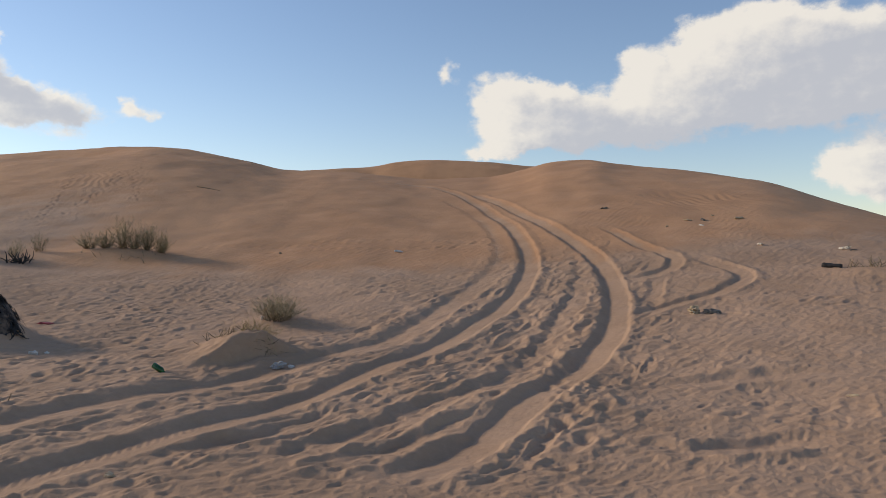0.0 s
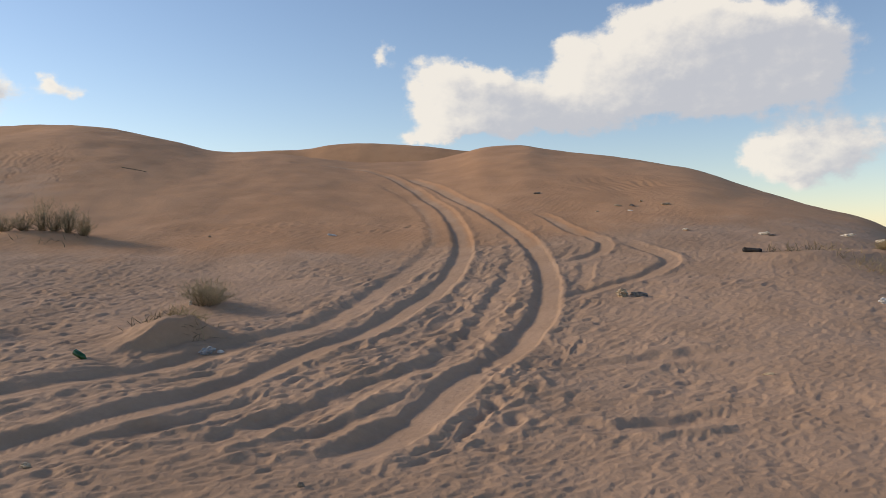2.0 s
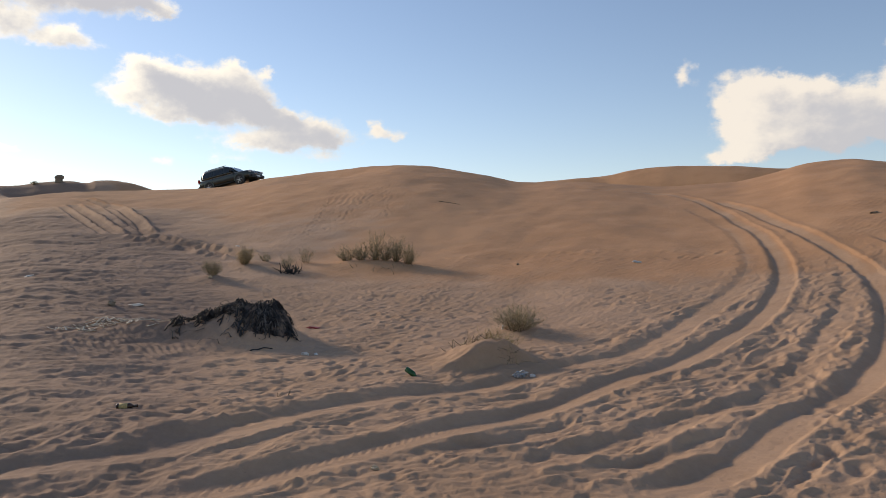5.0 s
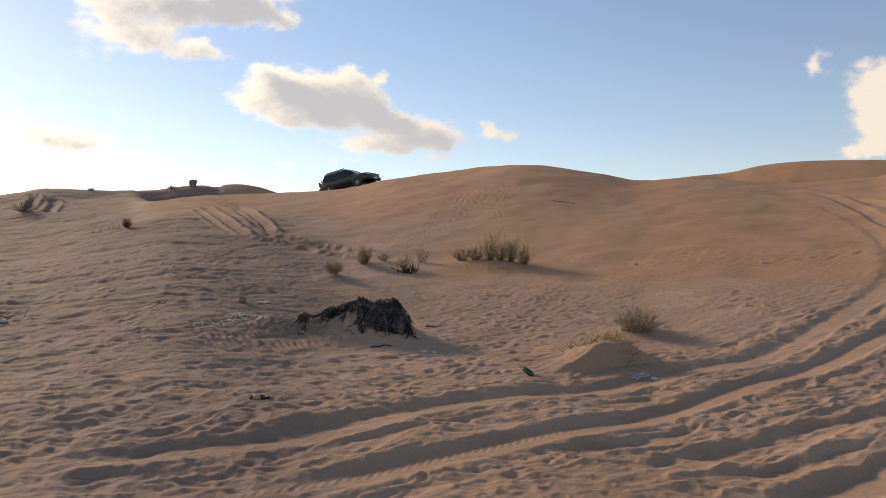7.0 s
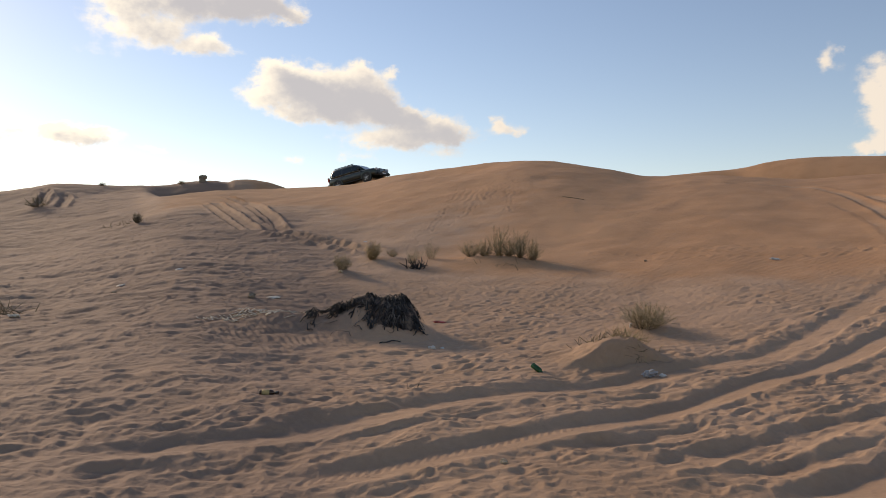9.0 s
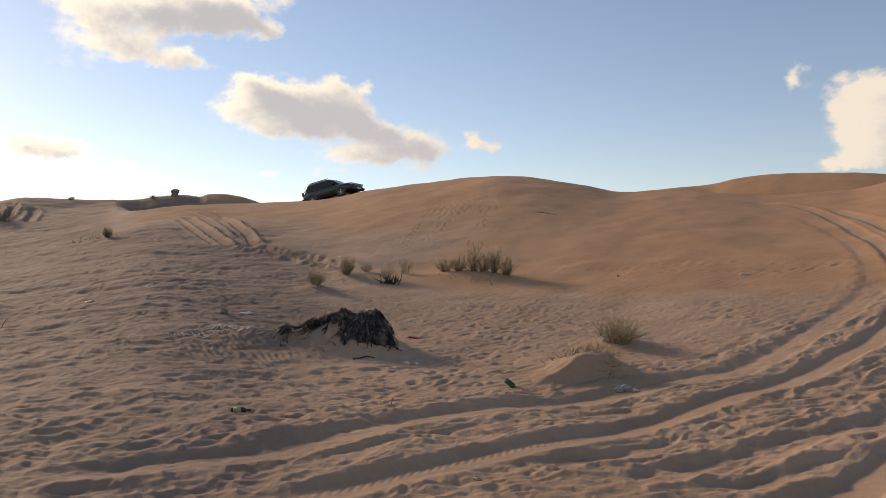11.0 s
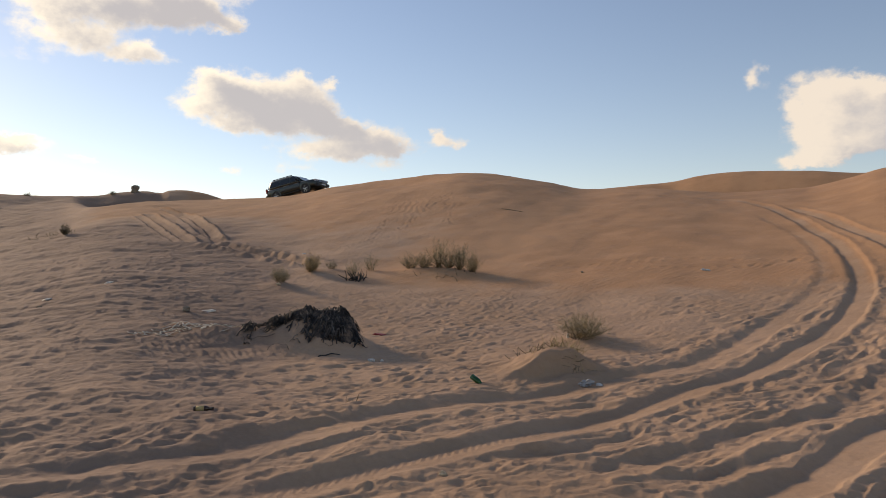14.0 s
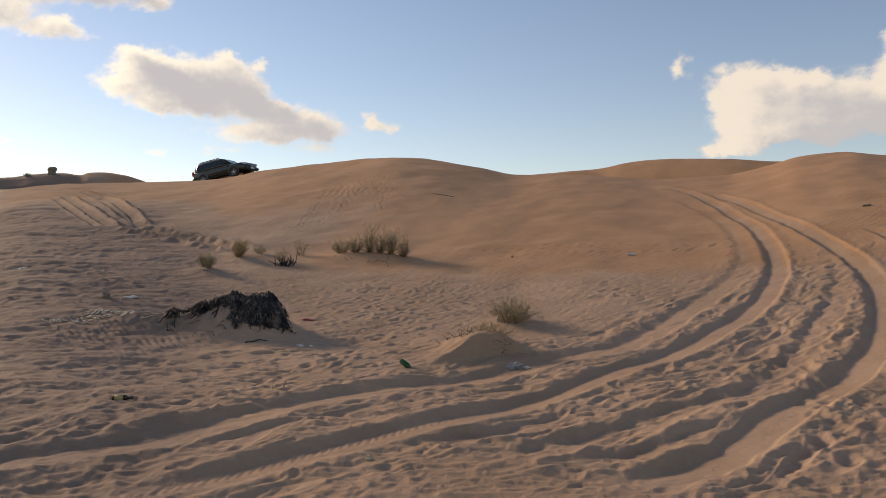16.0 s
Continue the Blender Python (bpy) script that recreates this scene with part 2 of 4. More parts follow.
RIDGE = ((-20, 3), (-14, 5.0), (-8.8, 6.4), (-5.9, 6.72), (-2, 7.06), (1, 7.14), (3.6, 6.95), (5.3, 6.61), (7.9, 6.42), (12, 6.1), (18, 5))


# the rough flat beyond the spur
PLATEAU = ((30, 2), (37, 4.6), (39.6, 5.6), (40.4, 5.8), (41.6, 5.93), (42.6, 5.88), (43.2, 5.68), (44.2, 5.76), (46, 5.6), (47.2, 5.36), (49, 5.24), (51.6, 5.13),
           (54.4, 5.09), (55, 5.0), (56, 4.73), (57.7, 4.4), (62, 4), (75, 3.5), (95, 0))


STEPS = np.arange(-180, 180, 0.1)


def blurred(values, width):
    """A curve round the compass, smoothed over that many degrees."""
    k = np.exp(-0.5 * (np.arange(-400, 401) * 0.1 / width) ** 2)
    return np.convolve(np.concatenate([values[-400:], values, values[:400]]), k / k.sum(), "valid")


def crest_curves():
    b = [k[0] for k in CREST]
    far, up = spline(b, [k[1] for k in CREST], STEPS), spline(b, [k[2] for k in CREST], STEPS)
    return blurred(far, 4.0), blurred(up, 0.5), blurred(up, 6.0)


FAR, UP, UP_SOFT = crest_curves()


def land(x, y):
    """The height of the bare sand, without ruts and small relief."""
    r, az = np.hypot(x, y), np.degrees(np.arctan2(-x, y))
    rc, el, soft = (np.interp(az, STEPS, v, period=360) for v in (FAR, UP, UP_SOFT))
    zc, zs = EYE + rc * np.tan(np.radians(el)), EYE + rc * np.tan(np.radians(soft))
    s = 0.03 * smooth((az + 75) / 30) * smooth((150 - az) / 60)
    u = r / rc
    near = s * r + (zs - s * rc) * smooth((u - 0.17) / 0.83) ** (1 + 0.22 * np.exp(-((az - 20) / 12) ** 2))
    near = near + (zc - zs) * smooth((u - 0.4) / 0.6)
    near = near - 0.6 * np.exp(-((az - 27.5) / 4.5) ** 2 - ((u - 0.86) / 0.06) ** 2)
    even = zc * np.clip(u, 0, 1) ** 1.6
    near = near + (even - near) * smooth((az - 26) / 24) * smooth((u - 0.1) / 0.25) * smooth((150 - az) / 30)
    over = np.clip(r - rc, 0, None)
    lee = zc - 4.5 * (1 - np.exp(-(over / 14) ** 2)) - 0.02 * np.minimum(over, 300)
    z3 = EYE + 66 * np.tan(np.radians(spline([k[0] for k in PLATEAU], [k[1] for k in PLATEAU], az)))
    rise = zc + (z3 - zc) * np.clip(over / (66 - np.minimum(rc, 60)), 0, 1)
    lee = lee + (rise - lee) * smooth((az - 44) / 5) * smooth((85 - az) / 10) * (1 - smooth((r - 66) / 10))
    z = np.where(u < 1, near, lee)
    back = 62 + 2 * np.sin(np.radians(az * 9))
    z2 = EYE + back * np.tan(np.radians(spline([k[0] for k in RIDGE], [k[1] for k in RIDGE], az)))
    bump = (z2 + 1) * np.exp(-((r - back) / np.where(r < back, 9, 22)) ** 2) - 1
    bump = np.where(np.abs(az) < 24, bump, -9)
    bump = bump - 6 * smooth((np.abs(az + 1) - 12) / 10)
    wide = 10 + 11 * smooth((az - 47) / 6)
    flat = (z3 + 1) * np.exp(-((r - 66) / np.where(r < 66, wide, 25)) ** 2) - 1
    bump = np.where((az > 34) & (az < 95), flat, bump)
    k = 0.35
    h = np.clip(0.5 + 0.5 * (bump - z) / k, 0, 1)
    z = np.where(r > rc * 0.9, z * (1 - h) + bump * h + k * h * (1 - h) * 0.3, z)
    far = smooth((r - 90) / 300)
    return z * (1 - far) + far * (-6)


# ---- ground ----
def lattice(i, j, seed):
    h = (i * 374761393 + j * 668265263 + seed * 974634777) & 0xFFFFFFFF
    h = ((h ^ (h >> 13)) * 1274126177) & 0xFFFFFFFF
    return ((h ^ (h >> 16)) & 0xFFFF) / 65535.0


def slopes(i, j, seed, dx, dy):
    a = lattice(i, j, seed) * 6.2832
    return np.cos(a) * dx + np.sin(a) * dy


def grain(x, y, size, seed):
    """Smooth noise from about -1 to 1 with lumps of that size."""
    x, y = x / size, y / size
    i, j = np.floor(x).astype(np.int64), np.floor(y).astype(np.int64)
    dx, dy = x - i, y - j
    u, v = smooth(dx), smooth(dy)
    a = slopes(i, j, seed, dx, dy) * (1 - u) + slopes(i + 1, j, seed, dx - 1, dy) * u
    b = slopes(i, j + 1, seed, dx, dy - 1) * (1 - u) + slopes(i + 1, j + 1, seed, dx - 1, dy - 1) * u
    return 1.7 * (a * (1 - v) + b * v)


def scoured(x, y, size, seed):
    """Wind-worn clods: round hollows between thin ragged crests."""
    wx, wy = x + 0.45 * size * grain(x, y, size * 1.3, seed + 5), y + 0.45 * size * grain(x, y, size * 1.3, seed + 6)
    a = 0.55 - 1.5 * np.abs(grain(wx, wy, size, seed))
    b = 0.55 - 1.5 * np.abs(grain(wx, wy, size * 0.45, seed + 1))
    return a + 0.4 * b + 0.5 * grain(x, y, size * 1.8, seed + 2)


def dimples(x, y, size, seed, share, lean):
    """Worn footprints: one shallow oval hollow with a raised rim in a share of the cells of a loose grid."""
    out = np.zeros_like(x)
    i0, j0 = np.floor(x / size).astype(np.int64), np.floor(y / size).astype(np.int64)
    for di in (-1, 0, 1):
        for dj in (-1, 0, 1):
            i, j = i0 + di, j0 + dj
            cx, cy = (i + 0.1 + 0.8 * lattice(i, j, seed)) * size, (j + 0.1 + 0.8 * lattice(i, j, seed + 1)) * size
            a = lean + (lattice(i, j, seed + 2) - 0.5) * 1.3
            k = 0.5 + 0.5 * lattice(i, j, seed + 4)
            dx, dy = x - cx, y - cy
            p, q = dx * np.cos(a) + dy * np.sin(a), dy * np.cos(a) - dx * np.sin(a)
            d = np.hypot(p / (size * 0.40), q / (size * 0.17))
            there = lattice(i, j, seed + 3) < share
            out += np.where(there, k * (-smooth(1.15 - d) + 0.5 * np.exp(-((d - 1.3) / 0.35) ** 2)), 0)
    return out


def only(where, shape, x, y, *rest):
    """A relief worked out only where it counts."""
    out = np.zeros_like(x)
    out[where] = shape(x[where], y[where], *rest)
    return out


def along(points, step=0.12):
    """Points a step apart on a smooth curve through the given ones."""
    p = np.array(points, float)
    p = np.vstack([2 * p[0] - p[1], p, 2 * p[-1] - p[-2]])
    out = []
    for k in range(1, len(p) - 2):
        count = max(2, int(np.hypot(*(p[k + 1] - p[k])) / step))
        u = np.linspace(0, 1, count, endpoint=False)[:, None]
        out.append(0.5 * (2 * p[k] + (p[k + 1] - p[k - 1]) * u + (2 * p[k - 1] - 5 * p[k] + 4 * p[k + 1] - p[k + 2]) * u ** 2
                          + (3 * p[k] - p[k - 1] - 3 * p[k + 1] + p[k + 2]) * u ** 3))
    return np.vstack(out + [p[-2:-1]])


# wheel ruts and tracks: depth, half width, height of the shoulders, how churned, points on the plan
RUTS = []


def rut(*figures, points):
    RUTS.append((*figures, points))


# the two clean ruts
rut(0.048, 0.25, 0.027, 0.1, points=((-4.97, 36.06), (-3.26, 35.24), (-1.65, 34.85), (-0.52, 34.08), (0.11, 32.71), (0.62, 31.28), (0.97, 29.81), (1.26, 28.32), (1.52, 26.82), (1.74, 25.32), (1.97, 23.83), (2.14, 22.32), (2.20, 20.81), (2.18, 19.29), (2.07, 17.78), (1.83, 16.28), (1.47, 14.81), (1.02, 13.37), (0.44, 11.97), (-0.18, 10.58), (-0.79, 9.20), (-1.38, 7.80), (-2.07, 6.46), (-2.82, 5.15), (-3.55, 3.84)))
rut(0.056, 0.25, 0.027, 0.12, points=((1.17, 31.21), (1.61, 29.84), (1.98, 28.44), (2.27, 27.02), (2.53, 25.60), (2.78, 24.18), (3.03, 22.75), (3.26, 21.32), (3.46, 19.89), (3.61, 18.45), (3.60, 17.01), (3.48, 15.57), (3.27, 14.14), (2.94, 12.73), (2.56, 11.34), (2.05, 9.99), (1.46, 8.67), (0.83, 7.37), (0.23, 6.05), (-0.55, 4.84)))
# older, blown-in ones
rut(0.05, 0.3, 0.022, 0.35, points=((0.16, 29.86), (0.48, 28.54), (0.80, 27.22), (1.10, 25.89), (1.35, 24.56), (1.52, 23.21), (1.61, 21.85), (1.62, 20.50), (1.55, 19.14), (1.37, 17.79), (1.04, 16.48), (0.58, 15.20), (0.13, 13.92), (-0.22, 12.61), (-0.70, 11.35), (-1.46, 10.25), (-2.11, 9.06), (-2.90, 7.97), (-3.60, 6.82), (-4.03, 5.54), (-4.78, 4.46), (-5.64, 3.41)))
rut(0.045, 0.24, 0.026, 0.7, points=((3.39, 19.72), (3.38, 18.67), (3.29, 17.63), (3.13, 16.59), (2.91, 15.57), (2.64, 14.55), (2.36, 13.54), (2.05, 12.54), (1.75, 11.53), (1.45, 10.53), (1.13, 9.53), (0.78, 8.54), (0.18, 7.72), (-0.42, 6.86), (-0.97, 5.97), (-1.57, 5.11)))
rut(0.05, 0.2, 0.03, 0.7, points=((-0.73, 7.49), (-0.94, 7.18), (-1.16, 6.87), (-1.36, 6.55), (-1.56, 6.22), (-1.78, 5.91), (-2.01, 5.62), (-2.22, 5.30)))
rut(0.045, 0.17, 0.03, 0.8, points=((0.69, 7.60), (0.49, 7.23), (0.28, 6.88), (0.02, 6.56), (-0.23, 6.23), (-0.46, 5.89), (-0.70, 5.55), (-0.92, 5.20)))
# where a wheel swung out and back
rut(0.036, 0.19, 0.022, 0.3, points=((4.56, 21.45), (4.66, 20.66), (4.76, 19.87), (4.86, 19.08), (5.02, 18.30), (5.17, 17.52), (5.20, 16.73), (4.87, 16.02), (4.29, 15.48), (3.65, 15.01)))
rut(0.03, 0.17, 0.02, 0.4, points=((4.50, 15.61), (4.20, 14.69), (3.85, 13.78), (3.43, 12.91)))
rut(0.04, 0.21, 0.024, 0.3, points=((5.58, 17.06), (5.72, 16.48), (5.85, 15.91), (5.95, 15.32), (5.92, 14.73), (5.64, 14.21), (5.23, 13.78), (4.76, 13.42), (4.25, 13.12), (3.75, 12.81), (3.35, 12.38), (2.98, 11.91)))
# faint crossings
rut(0.045, 0.24, 0.025, 0.5, points=((2.02, 8.17), (2.49, 8.19), (2.96, 8.24), (3.43, 8.30), (3.90, 8.32), (4.36, 8.25), (4.83, 8.21)))
rut(0.04, 0.2, 0.03, 0.7, points=((1.12, 5.98), (1.54, 6.00), (1.94, 5.92), (2.35, 5.99), (2.76, 6.08), (3.18, 6.11), (3.60, 6.13)))
# tracks over the far spur
rut(0.15, 0.28, 0.11, 0.15, points=((-28.81, 29.60), (-26.89, 28.20), (-25.00, 26.76), (-23.16, 25.25), (-21.33, 23.74), (-19.48, 22.26)))
rut(0.11, 0.22, 0.08, 0.2, points=((-28.52, 28.74), (-26.73, 27.39), (-24.95, 26.04), (-23.21, 24.64), (-21.46, 23.23), (-19.69, 21.86)))
rut(0.15, 0.28, 0.11, 0.15, points=((-31.01, 32.44), (-28.31, 31.00), (-25.88, 29.15), (-23.55, 27.18), (-21.26, 25.15), (-18.86, 23.27)))
rut(0.15, 0.25, 0.1, 0.15, points=((-28.43, 31.27), (-26.06, 29.81), (-23.95, 27.99), (-21.89, 26.11), (-19.86, 24.20)))
rut(0.12, 0.45, 0.1, 0.5, points=((-19.67, 22.99), (-18.29, 22.46), (-16.88, 22.00), (-15.48, 21.58), (-14.13, 20.97), (-12.74, 20.47)))
# tracks on the far flat
rut(0.16, 0.35, 0.1, 0.4, points=((-49.91, 34.15), (-47.67, 33.36), (-45.87, 31.85), (-44.04, 30.36), (-42.16, 28.91)))
rut(0.16, 0.35, 0.1, 0.4, points=((-47.01, 33.93), (-45.05, 32.92), (-43.32, 31.57), (-41.62, 30.16), (-39.95, 28.72)))
rut(0.05, 0.25, 0.03, 0.6, points=((-5.31, 3.20), (-4.94, 3.51), (-4.56, 3.78), (-4.08, 4.13)))


LINES = {}


def along_once(points):
    if points not in LINES:
        LINES[points] = along(points)
    return LINES[points]


def carve(x, y):
    """The ruts pressed into the sand: depth, raised shoulders, how far inside one, and how near to the lane of the main ones."""
    order = np.argsort(y, kind="stable")
    home, x, y = order, x[order], y[order]
    cut, shoulder, inside, lane = np.zeros_like(x), np.zeros_like(x), np.zeros_like(x), np.zeros_like(x)
    for depth, half, rim, churn, points in RUTS:
        line = along_once(points)
        lo, hi = line.min(0) - 1.2, line.max(0) + 1.2
        if not ((x > lo[0]) & (x < hi[0]) & (y > lo[1]) & (y < hi[1])).any():
            continue
        length = np.concatenate([[0], np.cumsum(np.hypot(*np.diff(line, axis=0).T))])
        best, off, run = np.full(x.shape, 9.0), np.zeros_like(x), np.zeros_like(x)
        for k in range(0, len(line) - 1, 8):
            piece, at = line[k:k + 9], length[k:k + 9]
            lo, hi = piece.min(0) - 1.2, piece.max(0) + 1.2
            first, last = np.searchsorted(y, (lo[1], hi[1]))
            near = first + np.nonzero((x[first:last] > lo[0]) & (x[first:last] < hi[0]))[0]
            if not len(near):
                continue
            for (p, q, s) in zip(piece[:-1], piece[1:], at):
                d = q - p
                u = np.clip(((x[near] - p[0]) * d[0] + (y[near] - p[1]) * d[1]) / (d @ d + 1e-9), 0, 1)
                gap = np.hypot(x[near] - p[0] - u * d[0], y[near] - p[1] - u * d[1])
                closer = gap < best[near]
                best[near[closer]] = gap[closer]
                n = np.array((d[1], -d[0])) / (np.hypot(*d) + 1e-9)
                n = n if n[0] - 0.5 * n[1] > 0 else -n
                off[near[closer]] = ((x[near] - p[0]) * n[0] + (y[near] - p[1]) * n[1])[closer]
                run[near[closer]] = s + u[closer] * np.hypot(*d)
        use = np.nonzero(best < 1.2)[0]
        d, s, e, px, py = best[use], run[use], off[use], x[use], y[use]
        fade = smooth(s / 1.2) * smooth((length[-1] - s) / 1.2)
        if depth < 0.07:
            fade = fade * (1 - 0.25 * smooth((np.hypot(px, py) - 17) / 10))
        if churn > 0.3 and depth < 0.07:
            fade = fade * (1 - 0.6 * smooth((np.hypot(px, py) - 11) / 8))
        wob = grain(px, py, 0.5, 11) + 0.6 * grain(px, py, 0.21, 12)
        w = half * (1 + (0.05 + 0.3 * churn) * wob)
        u = (e + half * (0.03 + 0.35 * churn) * grain(px, py, 0.3, 13)) / w
        # the bank towards the sun is steep, the other one long, with a crest thrown up on it
        bank = np.minimum(smooth((u + 1.05) / 0.62), np.clip((1.02 - u) / 1.45, 0, 1)) * (np.abs(u) < 1.1) * smooth((d < 2 * w) * 1.0)
        deep = depth * (1 + 0.4 * churn * wob) * fade
        cut[use] = np.maximum(cut[use], deep * bank)
        lift = rim * (1 + (0.25 + churn) * 0.6 * wob) * fade
        crest = np.exp(-((u - 1.08) / np.where(u < 1.08, 0.16, 0.5)) ** 2) + 0.6 * np.exp(-((u + 1.15) / np.where(u < -1.15, 0.6, 0.2)) ** 2)
        shoulder[use] = np.maximum(shoulder[use], np.clip(lift, 0, None) * crest * (d < 1.1))
        inside[use] = np.maximum(inside[use], fade * (1 - churn) * smooth((1.35 - np.abs(u)) / 0.4))
        if 0.042 < depth < 0.07 and length[-1] > 12:
            lane[use] = np.maximum(lane[use], fade * smooth((1.15 - d) / 0.5))
        if depth == 0.048:
            # a fresh tyre's lugs on the bed of one rut
            lugs = np.sin((s + 0.8 * np.abs(e - 0.02)) * 2 * np.pi / 0.09) * smooth((0.13 - np.abs(e - 0.02)) / 0.03) * smooth((7.2 - py) / 1.2)
            cut[use] += 0.003 * lugs
    out = []
    for values in (cut, shoulder, inside, lane):
        back = np.empty_like(values)
        back[home] = values
        out.append(back)
    return out


MOUNDS = (
    # x, y, radius along x, radius along y, height: drifts round plants and rubbish
    (-2.60, 12.68, 0.6, 0.4, 0.1), (-8.98, 10.38, 0.9, 0.5, 0.1),
    (-8.46, 19.99, 1.3, 0.6, 0.2), (-11.57, 16.54, 0.5, 0.4, 0.12), (-12.10, 19.21, 0.9, 0.6, 0.12), (8.52, 13.80, 1.1, 0.5, 0.15), (10.36, 14.12, 0.8, 0.5, 0.2),
    (-26.41, 22.63, 1.2, 0.7, 0.12), (-40.92, 28.06, 1.6, 1.0, 0.25),
)


def drift(x, y, cx, cy, turn, height):
    """Sand banked up behind a plant, cut off in a steep scarp on the near side."""
    c, s = math.cos(radians(turn)), math.sin(radians(turn))
    p, q = (x - cx) * c + (y - cy) * s, (y - cy) * c - (x - cx) * s
    q = q + 0.07 * grain(x, y, 0.35, 91) + 0.25 * np.clip(np.abs(p) - 0.3, 0, 1)
    along_it = np.exp(-(np.abs(p) / np.where(p < 0, 0.7, 0.45)) ** 2.5)
    return height * along_it * smooth(q / 0.22) * np.exp(-(np.clip(q - 0.22, 0, None) / 0.8) ** 2)


HEAP, HEAP_TURN = (-6.95, 10.85), radians(32)


def heap_frame(x, y):
    """Across and along the burnt heap, from its middle."""
    c, s = math.cos(HEAP_TURN), math.sin(HEAP_TURN)
    return (x - HEAP[0]) * c + (y - HEAP[1]) * s, (y - HEAP[1]) * c - (x - HEAP[0]) * s


def heap_sand(x, y):
    """Sand banked against the burnt heap: steep at one end, running out in a long tail at the other."""
    p, q = heap_frame(x, y)
    q = q - 0.12 * np.clip(-p - 0.3, 0, 2)
    end = np.where(p > 0.1, np.exp(-(np.abs(p - 0.1) / 0.68) ** 4), np.exp(-(np.abs(p - 0.1) / 0.85) ** 2))
    body = 0.46 * end * np.exp(-(np.abs(q) / np.where(q < 0, 0.62, 0.5)) ** 2.6)
    tail = 0.16 * np.exp(-((p + 1.15) / 0.8) ** 2 - (q / 0.4) ** 2)
    return (body + tail) * (1 + 0.14 * grain(x, y, 0.38, 92) + 0.1 * grain(x, y, 0.15, 93))


TRAILS = []


def trail(*points, step=0.36, gap=0.09, seed=1):
    """Footprints along a line on the plan: place and direction of each."""
    line = along(points, 0.05)
    rng = random.Random(seed)
    for k, i in enumerate(range(0, len(line) - 2, int(step / 0.05))):
        d = line[i + 1] - line[i]
        a = math.atan2(d[1], d[0])
        side = gap * (1 if k % 2 else -1) + rng.gauss(0, 0.03)
        TRAILS.append((line[i][0] - math.sin(a) * side, line[i][1] + math.cos(a) * side, a + rng.gauss(0, 0.2), rng.uniform(0.6, 1.1)))


def prints(x, y, z):
    z = z.copy()
    order = np.argsort(y, kind="stable")
    rows = y[order]
    for px, py, a, k in TRAILS:
        first, last = np.searchsorted(rows, (py - 0.35, py + 0.35))
        near = order[first:last]
        near = near[np.abs(x[near] - px) < 0.35]
        if len(near):
            dx, dy = x[near] - px, y[near] - py
            d = np.hypot((dx * math.cos(a) + dy * math.sin(a)) / 0.16, (dy * math.cos(a) - dx * math.sin(a)) / 0.085)
            z[near] += k * (-0.024 * smooth(1.2 - d) + 0.006 * np.exp(-((d - 1.35) / 0.3) ** 2))
    return z


trail((-4.66, 20.50), (-2.80, 20.46), (-1.26, 20.34), (0.27, 20.42), (1.28, 21.40), seed=1)
trail((-3.92, 21.53), (-2.16, 21.69), (-0.36, 21.24), (1.07, 21.05), seed=2)
trail((-12.83, 25.36), (-13.33, 28.77), (-13.57, 31.15), (-13.61, 33.90), seed=3)
trail((-13.07, 24.45), (-14.47, 28.26), (-16.09, 33.12), seed=4)
trail((-11.38, 27.80), (-12.53, 30.90), (-14.13, 34.43), seed=5)
trail((-6.18, 8.81), (-5.80, 9.40), (-5.29, 9.86), (-4.81, 10.87), (-4.50, 11.84), seed=6)
trail((-5.48, 7.38), (-5.01, 7.83), (-4.56, 8.46), (-4.59, 10.14), seed=7)
trail((-4.51, 6.59), (-4.63, 8.01), (-4.16, 8.64), (-4.19, 10.04), seed=8)
trail((-6.78, 21.36), (-5.09, 21.39), (-3.45, 21.16), (-1.83, 21.30), seed=9)
trail((1.38, 10.27), (1.40, 9.57), (1.24, 8.08), (1.12, 6.48), seed=10)
trail((1.51, 8.06), (0.95, 5.98), (0.68, 5.30), seed=11)

